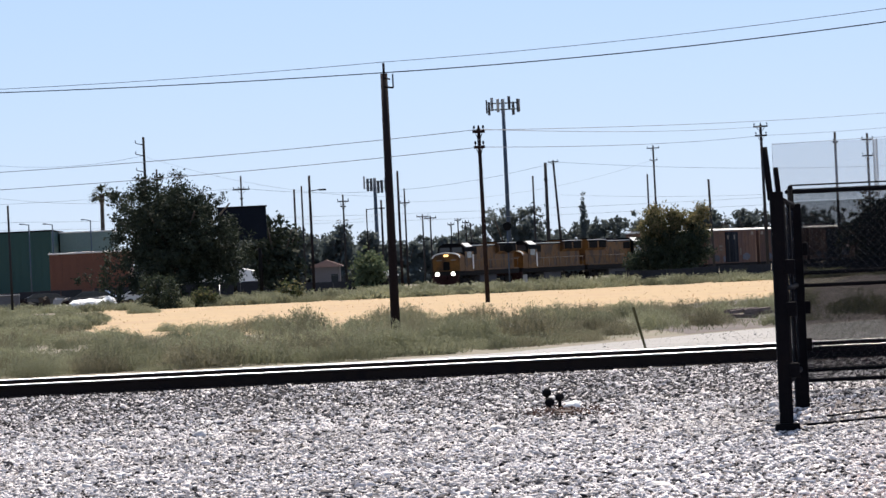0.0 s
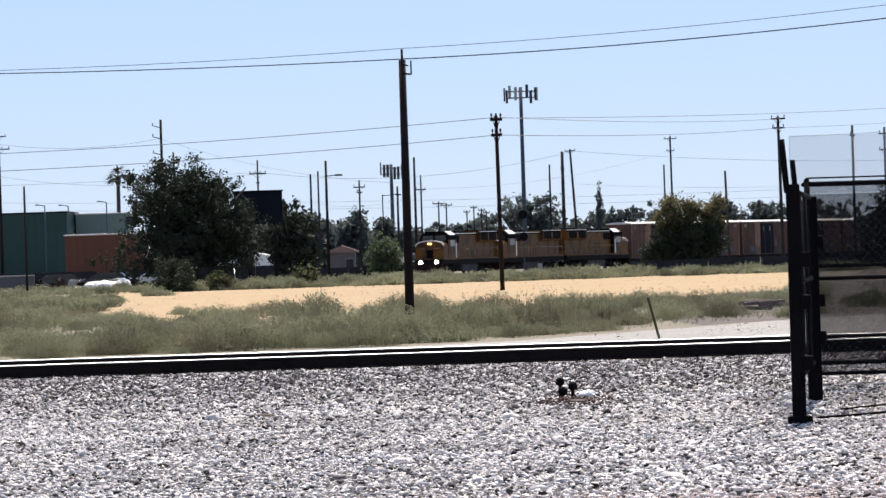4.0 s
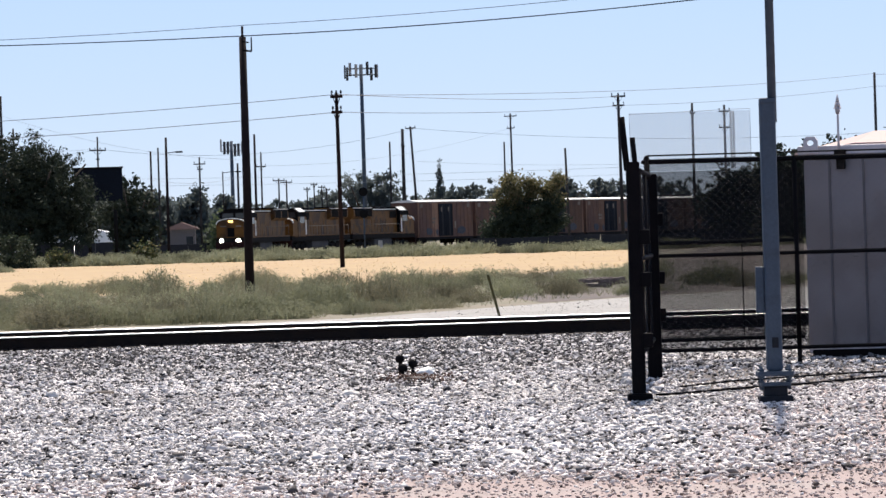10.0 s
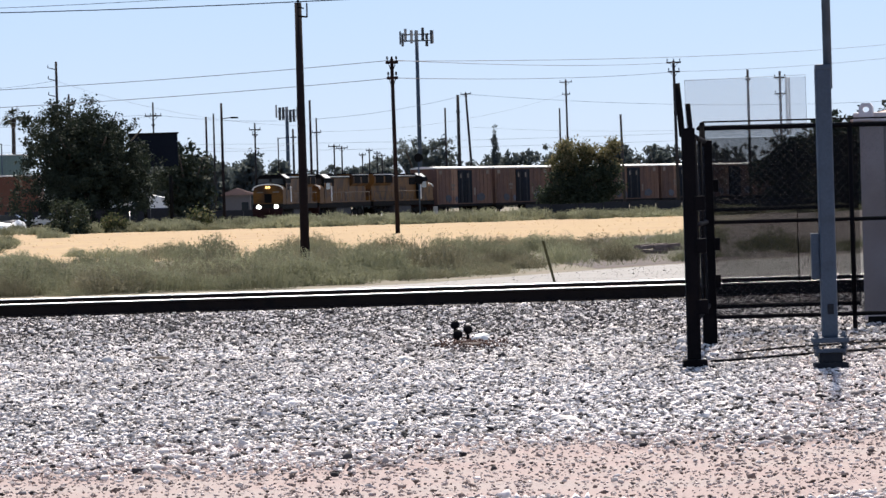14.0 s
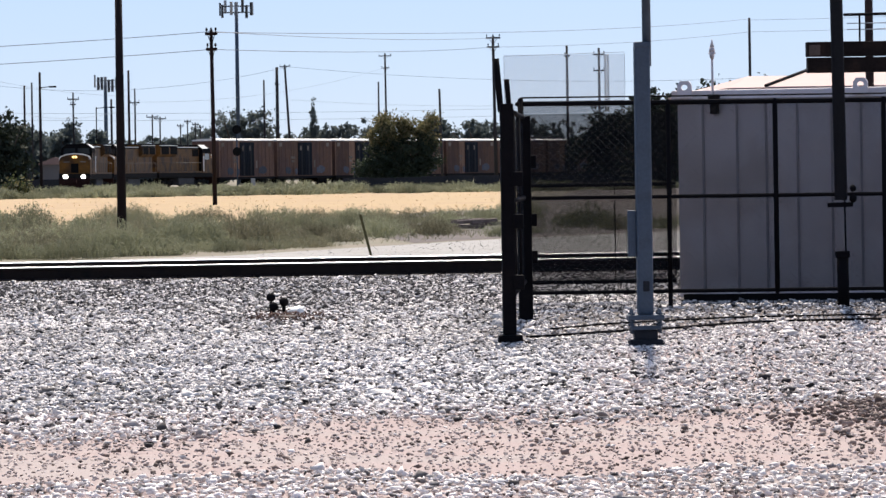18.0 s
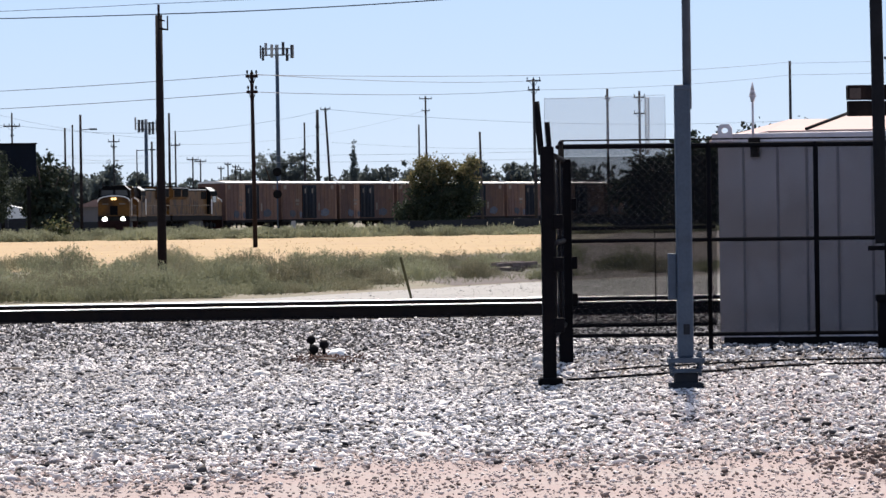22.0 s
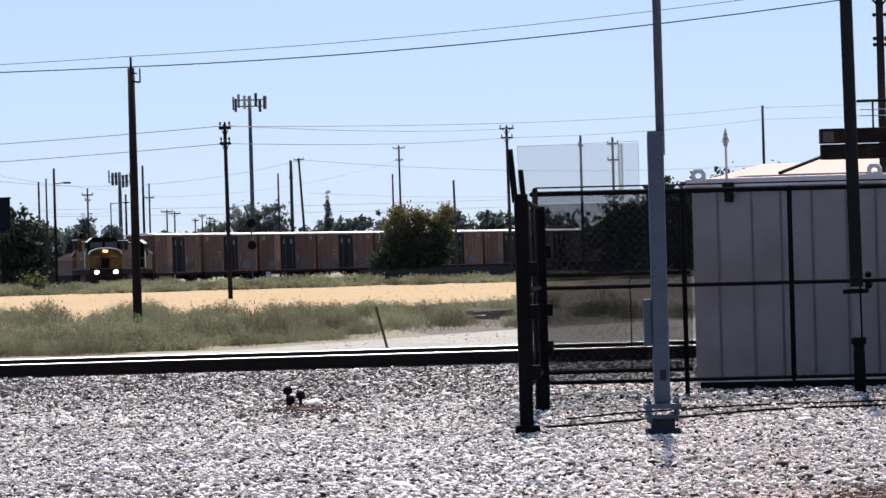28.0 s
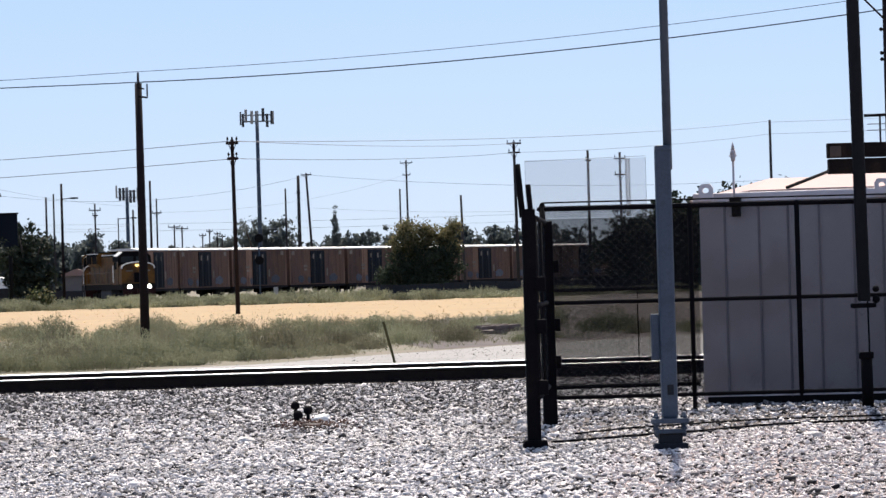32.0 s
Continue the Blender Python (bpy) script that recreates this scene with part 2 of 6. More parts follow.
M = dict(
    shade=screen("dark_shade_cloth", (0.012, 0.011, 0.012), 0.66),
    veil=screen("pale_thin_mesh", (0.28, 0.31, 0.37), 0.82, 0.35),
    steel=material("galvanised_steel", (0.046, 0.068, 0.10), 0.6, 0.0, 0.2, 3, 40, 0.1, (0.034, 0.048, 0.07), 0.3, spec=0.3),
    black=material("black_painted_pipe", (0.0065, 0.006, 0.0072), 0.8, 0.0, 0.3, 6, 60, 0.15, (0.009, 0.007, 0.007), 0.1, spec=0.05),
    wire=material("weathered_wire", (0.012, 0.012, 0.013), 0.8, 0.0, 0.2, 5, 50, 0),
    back_wire=material("zinc_wire", (0.30, 0.31, 0.33), 0.6, 0.0, 0.2, 5, 50, 0),
    brown_grit=scatter_material("brown_grit_stone", [(0.06, 0.045, 0.04), (0.14, 0.105, 0.092), (0.28, 0.22, 0.195), (0.03, 0.025, 0.024)]),
    red_bits=scatter_material("reddish_litter", [(0.07, 0.038, 0.03), (0.12, 0.065, 0.05), (0.04, 0.025, 0.02)]),
    slate_post=material("slate_grey_post_paint", (0.015, 0.018, 0.024), 0.75, 0.0, 0.25, 4, 40, 0.1, spec=0.15),
    line=material("dull_aluminium_wire", (0.24, 0.255, 0.285), 0.7, 0.0, 0.1, 1, 10, 0, spec=0.2),
    rust=material("rusty_rail", (0.02, 0.015, 0.013), 0.9, 0.0, 0.3, 4, 80, 0.3, (0.012, 0.01, 0.01), 0.3, spec=0.1),
    shine=material("polished_railhead", (0.85, 0.85, 0.86), 0.5, 1.0, 0.05, 2, 30, 0),
    wood=material("creosoted_timber", (0.045, 0.032, 0.026), 0.9, 0.0, 0.35, 2, 25, 0.5, (0.09, 0.07, 0.055), 0.3),
    pole=material("dark_pole_timber", (0.012, 0.0075, 0.009), 0.9, 0.0, 0.3, 0.8, 12, 0.4, (0.02, 0.013, 0.013), 0.4, per=0.2, spec=0.2),
    greypole=material("weathered_pole_timber", (0.03, 0.028, 0.03), 0.9, 0.0, 0.3, 0.8, 12, 0.4, per=0.3, spec=0.2),
    hut=material("grey_painted_hut_steel", (0.64, 0.575, 0.585), 0.6, 0.0, 0.13, 0.9, 7, 0.0, (0.50, 0.43, 0.42), 0.5),
    rock=material("pale_rock", (0.62, 0.58, 0.55), 0.9, 0.0, 0.2, 12, 60, 0.5, per=0.15),
    soil=material("dry_soil", (0.165, 0.138, 0.098), 0.95, 0.0, 0.25, 0.2, 3.0, 0.6, (0.125, 0.115, 0.075), 0.5),
    dark_soil=material("dark_brown_soil", (0.090, 0.069, 0.060), 0.95, 0.0, 0.3, 0.4, 6.0, 0.6, (0.058, 0.047, 0.042), 0.5),
    gravel=material("gravel_bed", (0.085, 0.077, 0.076), 0.95, 0.0, 0.35, 0.5, 30, 0.8),
    sand=material("pinkish_grit", (0.29, 0.225, 0.212), 0.95, 0.0, 0.18, 0.7, 40, 0.4, (0.265, 0.222, 0.21), 0.5),
    concrete=material("concrete", (0.34, 0.33, 0.32), 0.9, 0.0, 0.2, 2, 30, 0.4),
    stones=scatter_material("ballast_stone", [(0.03, 0.026, 0.027), (0.66, 0.62, 0.60), (0.74, 0.69, 0.67), (0.78, 0.725, 0.70), (0.80, 0.735, 0.705), (0.74, 0.68, 0.655), (0.60, 0.56, 0.545), (0.03, 0.026, 0.026)]),
    # darker ballast copy: shaded stone faces and gaps painted into the colour
    shaded_stones=scatter_material("shade_toned_ballast_stone", [(0.012, 0.011, 0.013), (0.04, 0.036, 0.038), (0.08, 0.073, 0.073), (0.025, 0.023, 0.025), (0.14, 0.13, 0.128)]),
    pale_stones=scatter_material("pale_grit_stone", [(0.26, 0.245, 0.23), (0.33, 0.315, 0.30), (0.38, 0.36, 0.345), (0.19, 0.18, 0.17)]),
    yard_block=material("yard_wall_block", (0.10, 0.10, 0.108), 0.9, 0.0, 0.25, 0.5, 8, 0.3),
    pale_grit=material("pale_grit", (0.255, 0.245, 0.232), 0.95, 0.0, 0.15, 0.4, 20, 0.5),
    pebbles=scatter_material("pinkish_pebble", [(0.38, 0.32, 0.30), (0.46, 0.39, 0.365), (0.54, 0.46, 0.43), (0.20, 0.17, 0.165)]),
    sage=scatter_material("sagebrush_leaf", [(0.185, 0.196, 0.115), (0.225, 0.23, 0.14), (0.275, 0.27, 0.175), (0.20, 0.21, 0.125)], 0.9, 0.35, 0.4, True),
    sage_brown=scatter_material("dry_sagebrush_leaf", [(0.175, 0.165, 0.105), (0.21, 0.195, 0.125), (0.26, 0.235, 0.15), (0.16, 0.16, 0.10)], 0.9, 0.35, 0.4, True),
    gold=scatter_material("dry_grass", [(0.39, 0.285, 0.165), (0.42, 0.31, 0.18), (0.45, 0.335, 0.20), (0.36, 0.26, 0.145)], 0.9, 0.8, 0.85),
    leaf=scatter_material("dark_leaf", [(0.018, 0.026, 0.018), (0.026, 0.036, 0.023), (0.036, 0.045, 0.028)], 0.85, 0.15),
    leaf_green=scatter_material("deep_green_leaf", [(0.026, 0.037, 0.023), (0.036, 0.049, 0.030), (0.05, 0.062, 0.036)], 0.8, 0.25),
    # yellower, brighter leaf: the sun on the fruit tree's top put into colour
    leaf_sunlit=scatter_material("sunlit_top_leaf", [(0.06, 0.07, 0.034), (0.11, 0.108, 0.052), (0.16, 0.14, 0.072), (0.22, 0.18, 0.10)], 0.8, 0.4),
    leaf_light=scatter_material("mid_green_leaf", [(0.030, 0.046, 0.020), (0.05, 0.064, 0.028), (0.085, 0.09, 0.042), (0.17, 0.15, 0.07)], 0.7, 0.45),
    # distance haze is mixed into the next two leaf colours
    leaf_far=scatter_material("haze_tinted_leaf", [(0.085, 0.104, 0.100), (0.105, 0.122, 0.112), (0.092, 0.112, 0.112)], 0.9, 0.3, 0.6),
    leaf_pale=scatter_material("pale_garden_leaf", [(0.10, 0.13, 0.065), (0.13, 0.155, 0.08), (0.085, 0.115, 0.06)], 0.9, 0.3, 0.4),
    palmleaf=scatter_material("palm_leaf", [(0.04, 0.05, 0.03), (0.07, 0.075, 0.045)], 0.8, 0.1),
    bark=material("bark", (0.06, 0.045, 0.035), 0.95, 0.0, 0.3, 2, 15, 0.5),
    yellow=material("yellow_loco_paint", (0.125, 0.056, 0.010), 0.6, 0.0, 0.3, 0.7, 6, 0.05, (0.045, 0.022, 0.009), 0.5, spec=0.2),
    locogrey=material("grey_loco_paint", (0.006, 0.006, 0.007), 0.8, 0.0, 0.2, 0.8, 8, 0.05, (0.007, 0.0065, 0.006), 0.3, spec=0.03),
    under=material("grimy_underframe", (0.009, 0.0085, 0.009), 0.9, 0.0, 0.3, 1, 10, 0.3, spec=0.1),
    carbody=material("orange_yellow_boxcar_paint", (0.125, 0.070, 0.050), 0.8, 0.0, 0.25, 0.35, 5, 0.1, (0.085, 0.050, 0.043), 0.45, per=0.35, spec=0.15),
    red_pilot=material("dark_red_pilot_paint", (0.03, 0.012, 0.011), 0.8, 0.0, 0.3, 2, 10, 0.1, spec=0.1),
    tank=material("dusty_grey_tank_paint", (0.06, 0.062, 0.068), 0.85, 0.0, 0.3, 1, 8, 0.1, spec=0.1),
    carend=material("pale_orange_boxcar_paint", (0.18, 0.108, 0.075), 0.8, 0.0, 0.25, 0.5, 5, 0.1, (0.10, 0.055, 0.042), 0.4, per=0.35, spec=0.15),
    spray=material("faded_spray_paint", (0.085, 0.09, 0.11), 0.8, 0.0, 0.45, 2.5, 9, 0.05, (0.05, 0.06, 0.085), 0.5, per=0.3, spec=0.1),
    placard=material("faded_stencil_paint", (0.17, 0.145, 0.125), 0.8, 0.0, 0.2, 3, 20, 0.05, per=0.3, spec=0.1),
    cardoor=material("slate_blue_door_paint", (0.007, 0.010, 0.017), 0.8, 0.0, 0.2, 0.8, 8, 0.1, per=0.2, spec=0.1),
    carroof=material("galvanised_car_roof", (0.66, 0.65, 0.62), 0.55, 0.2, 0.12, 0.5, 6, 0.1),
    glass=material("dark_window_glass", (0.02, 0.025, 0.03), 0.08, 0.0, 0.05, 3, 20, 0),
    white=material("white_paint", (0.78, 0.77, 0.75), 0.6, 0.0, 0.08, 1, 20, 0.1),
    beam=glow("headlight_glow", (1.0, 0.93, 0.75), 25.0),
    board=glow("number_board_glow", (1.0, 0.66, 0.22), 1.5),
)


# ---- mesh helpers ----
def finish(bm, name, mats, parent=None, label="", smooth=False):
    me = bpy.data.meshes.new(name)
    bm.normal_update()
    bm.to_mesh(me)
    bm.free()
    for m in mats if isinstance(mats, (list, tuple)) else [mats]:
        me.materials.append(m)
    if smooth:
        for p in me.polygons:
            p.use_smooth = True
    ob = new(name, me)
    if parent:
        ob.parent = parent
    if label:
        tagged(ob, label)
    return ob


def part(name, bm, mat, parent, label="", smooth=False):
    return finish(bm, name, mat, parent, label, smooth)


def thing(name, label, category, group="", kind="", at=None):
    ob = new(name)
    ob.empty_display_size = 0.2
    if at is not None:
        ob.matrix_basis = at
    return tagged(ob, label, category, group, kind)


def box(bm, x0, x1, y0, y1, z0, z1, bevel=0.0, mi=0):
    r = bmesh.ops.create_cube(bm, size=1.0)
    vs = r["verts"]
    for v in vs:
        v.co = Vector(((x0 + x1) / 2 + v.co.x * (x1 - x0), (y0 + y1) / 2 + v.co.y * (y1 - y0), (z0 + z1) / 2 + v.co.z * (z1 - z0)))
    fs = list({f for v in vs for f in v.link_faces})
    for f in fs:
        f.material_index = mi
    if bevel:
        es = list({e for f in fs for e in f.edges})
        bmesh.ops.bevel(bm, geom=es, offset=bevel, segments=2, affect="EDGES", profile=0.6)
    return bm


def rod(bm, a, b, r0, r1=None, n=10, mi=0):
    """A round bar from a to b, r0 thick at a and r1 at b."""
    a, b = Vector(a), Vector(b)
    d = b - a
    m = Matrix.Translation((a + b) / 2) @ d.to_track_quat("Z", "Y").to_matrix().to_4x4()
    r = bmesh.ops.create_cone(bm, cap_ends=True, segments=n, radius1=r0, radius2=r0 if r1 is None else r1, depth=d.length, matrix=m)
    for f in {f for v in r["verts"] for f in v.link_faces}:
        f.material_index = mi
        f.smooth = len(f.verts) == 4
    return bm


def ball(bm, c, r, sub=2, squash=(1, 1, 1), mi=0):
    v = bmesh.ops.create_icosphere(bm, subdivisions=sub, radius=r)["verts"]
    for p in v:
        p.co = Vector(c) + Vector((p.co.x * squash[0], p.co.y * squash[1], p.co.z * squash[2]))
    for f in {f for p in v for f in p.link_faces}:
        f.smooth, f.material_index = True, mi
    return bm


def extrude_profile(bm, pts, y0, y1, mi=0):
    """A prism: the outline pts (x, z) drawn along y."""
    a = [bm.verts.new((x, y0, z)) for x, z in pts]
    b = [bm.verts.new((x, y1, z)) for x, z in pts]
    k = len(pts)
    fs = [bm.faces.new(a), bm.faces.new(b[::-1])]
    for i in range(k):
        fs.append(bm.faces.new((a[i], b[i], b[(i + 1) % k], a[(i + 1) % k])))
    for f in fs:
        f.material_index = mi
    bmesh.ops.recalc_face_normals(bm, faces=fs)
    return bm


def soup(name, verts, faces, mat, parent=None):
    me = bpy.data.meshes.new(name)
    me.vertices.add(len(verts))
    me.vertices.foreach_set("co", np.asarray(verts, np.float32).ravel())
    faces = np.asarray(faces, np.int32)
    k = faces.shape[1]
    me.loops.add(faces.size)
    me.loops.foreach_set("vertex_index", faces.ravel())
    me.polygons.add(len(faces))
    me.polygons.foreach_set("loop_start", np.arange(0, faces.size, k, dtype=np.int32))
    me.update(calc_edges=True)
    me.materials.append(mat)
    ob = new(name, me)
    if parent:
        ob.parent = parent
    return ob


# ---- ground ----
def sheet(name, outline, z, mat, label, category):
    bm = bmesh.new()
    bm.faces.new([bm.verts.new((x, y * K, z)) for x, y in outline])
    return tagged(finish(bm, name, mat), label, category, kind="structure")


sheet("ground", [(-4000, -4000), (4000, -4000), (4000, 4000), (-4000, 4000)], -0.03, M["soil"], "dry brown soil stretching to the horizon", "ground")
sheet("ballast_bed", [(-40, 15.9), (40, 17.9), (40, 100), (14, 66), (6.5, 58), (4.5, 55), (1, 49.5), (-1, 48.2), (-8, 47.0), (-40, 46)], -0.012, M["gravel"], "grey crushed stone bed beside the track", "gravel")
sheet("grit_patch", [(2.4, 17.1), (9.5, 17.6), (12, 30), (6, 27.6), (4.2, 25.6), (3.0, 21)], -0.009, M["sand"], "pinkish grit showing between the stones", "gravel")
# brown soil sheet with the shade before fence and hut in its colour
sheet("yard_soil", [(2.75, 23.3), (4.36, 24.4), (5.56, 25.3), (9.5, 25.3), (9.5, 28.6), (3.3, 28.2)], -0.0085, M["dark_soil"], "brown soil under the enclosure fence, darkened to carry the fence's shade", "soil")
sheet("bare_soil", [(4.9, 57), (7.5, 60.5), (14.5, 68), (40, 96), (70, 200), (30, 205), (13.2, 106), (9, 98), (5.5, 84), (4.4, 66)], -0.024, M["dark_soil"], "bare brown soil patch beyond the track", "soil")
sheet("dirt_road", [(-40, -20), (40, -20), (40, 18.2), (-40, 16.2)], -0.016, M["sand"], "pinkish grit track in the foreground", "dirt road")


def rock_verts(k):
    """A jagged eight-faced lump of unit size."""
    v = np.array([(1, 0, 0), (-1, 0, 0), (0, 1, 0), (0, -1, 0), (0, 0, 1), (0, 0, -1)], float)
    return v


OCTA = np.array([(0, 2, 4), (2, 1, 4), (1, 3, 4), (3, 0, 4), (2, 0, 5), (1, 2, 5), (3, 1, 5), (0, 3, 5)])


def strew(name, spots, size, mat, label, category, seed, lift=0.25):
    """Loose stones, one lump at each spot, turned and stretched at random, joined."""
    rng = np.random.default_rng(seed)
    k = len(spots)
    base = rock_verts(0)[None] * (1 + rng.uniform(-0.35, 0.35, (k, 6, 3))) + rng.uniform(-0.25, 0.25, (k, 6, 3))
    s = size * rng.lognormal(0, 0.32, k)
    base = base * s[:, None, None] * rng.uniform(0.6, 1.25, (k, 1, 3))
    q = rng.normal(size=(k, 4))
    q /= np.linalg.norm(q, axis=1)[:, None]
    w, x, y, z = q.T
    rm = np.stack([1 - 2 * (y * y + z * z), 2 * (x * y - z * w), 2 * (x * z + y * w), 2 * (x * y + z * w), 1 - 2 * (x * x + z * z), 2 * (y * z - x * w), 2 * (x * z - y * w), 2 * (y * z + x * w), 1 - 2 * (x * x + y * y)], 1).reshape(k, 3, 3)
    v = np.einsum("kij,kvj->kvi", rm, base)
    v[:, :, 2] = v[:, :, 2] * 0.62 + (s * lift)[:, None]
    v[:, :, :2] += spots[:, None, :2] * np.array([1, K])
    v[:, :, 2] += spots[:, None, 2]
    f = OCTA[None] + (np.arange(k) * 6)[:, None, None]
    return tagged(soup(name, v.reshape(-1, 3), f.reshape(-1, 3), mat), label, category, kind="stuff")


def in_view(rng, k, y0, y1, power=0.0):
    """Random places on the ground in the wedge that the pan sweeps."""
    y = np.sqrt(rng.uniform(y0 * y0, y1 * y1, k))
    x = y * rng.uniform(-0.175, 0.275, k)
    return x, y


def bed_noise(x, y, s):
    return np.array([noise.noise((a * s, b * s, 3.1)) for a, b in zip(x, y)])


rng = np.random.default_rng(5)
x, y = in_view(rng, 205000, 14.0, 38.2)
edge = 15.2 + 0.36 * np.maximum(x, 0) + bed_noise(x, y, 0.5) * 1.2
keep = rng.uniform(size=len(x)) < np.clip((y - edge) / 1.4 + 0.5, 0.025, 1)
x, y = x[keep], y[keep]
thin = np.clip((x - 2.6 - .1 * (y - 20)) / 1.5, 0, 1) * (y < 27.5)
keep = rng.uniform(size=len(x)) > .25 * thin
x, y = x[keep], y[keep]
yard = (x > 2.7) & (y > np.interp(x, [2.85, 4.36, 5.56, 9], [23.3, 24.4, 25.3, 25.3])) & (y < 28.4) & (rng.uniform(size=len(x)) < .55)
far = np.clip((y - 25) / 9, 0, 1) + .25 * bed_noise(x, y, .25)
keep = ~yard & (rng.uniform(size=len(x)) > .42 * far)
x, y, far = x[keep], y[keep], np.clip(far[keep], 0, 1)
# grimy picks the stones whose dark colour stands for shade near the rail
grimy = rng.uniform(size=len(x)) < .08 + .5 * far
strew("track_ballast", np.stack([x, y, np.zeros(len(x))], 1)[grimy], 0.0185, M["shaded_stones"], "dark ballast stones beside the rail, shade between stones put into their colour", "gravel", 14)
x, y, far = x[~grimy], y[~grimy], far[~grimy]
strew("ballast_stones", np.stack([x, y, np.zeros(len(x))], 1), 0.0165 + .002 * far, M["stones"], "loose grey crushed ballast stones", "gravel", 6)
sheet("track_shoulder", [(-40, 40.3), (40, 41.2), (40, 98), (14, 66), (6.5, 58), (4.5, 55), (1, 49.5), (-1, 48.2), (-8, 47.0), (-40, 46)], -0.008, M["pale_grit"], "pale sunlit grit shoulder beyond the track", "gravel")
x, y = in_view(rng, 6000, 40.6, 58)
keep = y < np.interp(x, [-8, -1, 1, 4.5, 6.5, 14], [47, 48.2, 49.5, 55, 58, 66])
strew("shoulder_stones", np.stack([x, y, np.zeros(len(x))], 1)[keep], 0.009, M["pale_stones"], "pale crushed stone on the far track shoulder", "gravel", 7)
x, y = in_view(rng, 11000, 10.5, 17.5)
strew("road_pebbles", np.stack([x, y, np.zeros(len(x))], 1), 0.010, M["pebbles"], "pinkish pebbles trodden into the grit", "gravel", 8)


x, y = in_view(rng, 9000, 10.4, 13.6)
keep = y < 12.9 + bed_noise(x, y, 0.8) * .7
strew("near_stones", np.stack([x, y, np.zeros(len(x))], 1)[keep], 0.017, M["stones"], "crushed stones strewn along the near road edge", "gravel", 12)
x, y = in_view(rng, 2400, 11, 17)
strew("dark_chips", np.stack([x, y, np.zeros(len(x))], 1), 0.0115, M["brown_grit"], "scattered dark stone chips on the grit", "gravel", 10)
x, y = 4.5 + rng.normal(0, .45, 3600), 15.3 + rng.normal(0, .7, 3600)
z = .14 * np.exp(-((x - 4.5) ** 2 / .4 + (y - 15.3) ** 2 / 1.0))
strew("grit_heap", np.stack([x, y, z], 1), .017, M["brown_grit"], "low spread heap of brown grit", "gravel", 9)


x, y = 1.15 + rng.normal(0, .22, 420), 27.7 + rng.normal(0, .55, 420)
strew("red_litter", np.stack([x, y, np.full(420, .02)], 1), .013, M["red_bits"], "reddish-brown litter scattered on the ballast", "litter", 15)


def boulder(x, y, sx, sy, sz, label, seed, mat="rock", name="rock"):
    r = random.Random(seed)
    bm = bmesh.new()
    bmesh.ops.create_icosphere(bm, subdivisions=3, radius=1.0)
    for v in bm.verts:
        k = 1 + 0.28 * noise.noise(v.co * 1.4 + Vector((seed, 0, 0))) + 0.12 * noise.noise(v.co * 4 + Vector((0, seed, 0)))
        v.co = Vector((v.co.x * sx * k, v.co.y * sy * k, max(v.co.z, -0.5) * sz * k))
    ob = finish(bm, name, M[mat], smooth=False)
    ob.matrix_basis = pose(x, y * K, sz * 0.35, 0, 0, r.uniform(0, 360))
    return tagged(ob, label, "rock", "loose rocks on the ballast")


for i, (x, y, sx, sy, sz) in enumerate(((2.56, 20.7, .065, .09, .03), (-2.37, 26.3, .06, .06, .05), (0.40, 25.1, .09, .1, .04), (5.15, 23.4, .07, .08, .035), (1.29, 17.8, .075, .09, .03), (2.95, 25.6, .055, .06, .045), (3.1, 26.9, .05, .05, .04))):
    boulder(x, y, sx, sy, sz, "pale lump of rock lying on the gravel", i)


# ---- track ----
RAIL_Y, RAIL_SLOPE, GAUGE = 38.75, 0.022, 1.505
RAIL = [(-.07, 0), (.07, 0), (.07, .011), (.012, .028), (.009, .135), (.036, .146), (.037, .176), (.029, .186), (-.029, .186), (-.037, .176), (-.036, .146), (-.009, .135), (-.012, .028), (-.07, .011)]
HEAD = [(.0365 - .014 * (1 - math.cos(a)), .172 + .014 * math.sin(a)) for a in [radians(q) for q in (0, 18, 36, 54, 63, 72, 81, 90)]]
RAIL = RAIL[:6] + HEAD + [(-px, pz) for px, pz in reversed(HEAD)] + RAIL[10:]
track = thing("railway_track", "single railway track with rusty rails on ballast", "railway track", kind="structure", at=pose(0, RAIL_Y * K, 0, 0, 0, math.degrees(math.atan(RAIL_SLOPE * K))))
for j, (dy, dz) in enumerate(((0, 0.0), (GAUGE, 0.048))):
    bm = bmesh.new()
    extrude_profile(bm, RAIL, -60, 60)
    for f in bm.faces:
        if f.normal.z > 0.5 and f.calc_center_median().z > 0.17:
            f.material_index = 1
    bm.normal_update()
    ob = part("rail", bm, [M["rust"], M["shine"]], track, "rusty steel rail with a polished head")
    for p in ob.data.polygons:
        p.material_index = 1 if p.normal.z > 0.3 and p.center.z > 0.172 else 0
    ob.matrix_basis = pose(0, dy, dz, 0, 0, 90)
bm = bmesh.new()
box(bm, -0.115, 0.115, -0.55, 2.05, -0.19, -0.004, 0.012)
tie0 = part("tie", bm, M["wood"], track)
bm = bmesh.new()
box(bm, -0.10, 0.10, -0.15, 0.15, -0.004, 0.016, 0.004)
for sx, sy in ((-.05, -.10), (.05, -.09), (-.04, .10), (.05, .1)):
    box(bm, sx - .011, sx + .011, sy - .011, sy + .011, 0.01, 0.042)
    box(bm, sx - .018, sx + .018, sy - .02, sy + .02, 0.036, 0.05, 0.004)
plate0 = part("tie_plate", bm, M["rust"], track, "steel tie plate with spike heads")
bm = bmesh.new()
box(bm, -0.03, 0.03, -0.095, -0.03, -0.01, 0.05, 0.008)
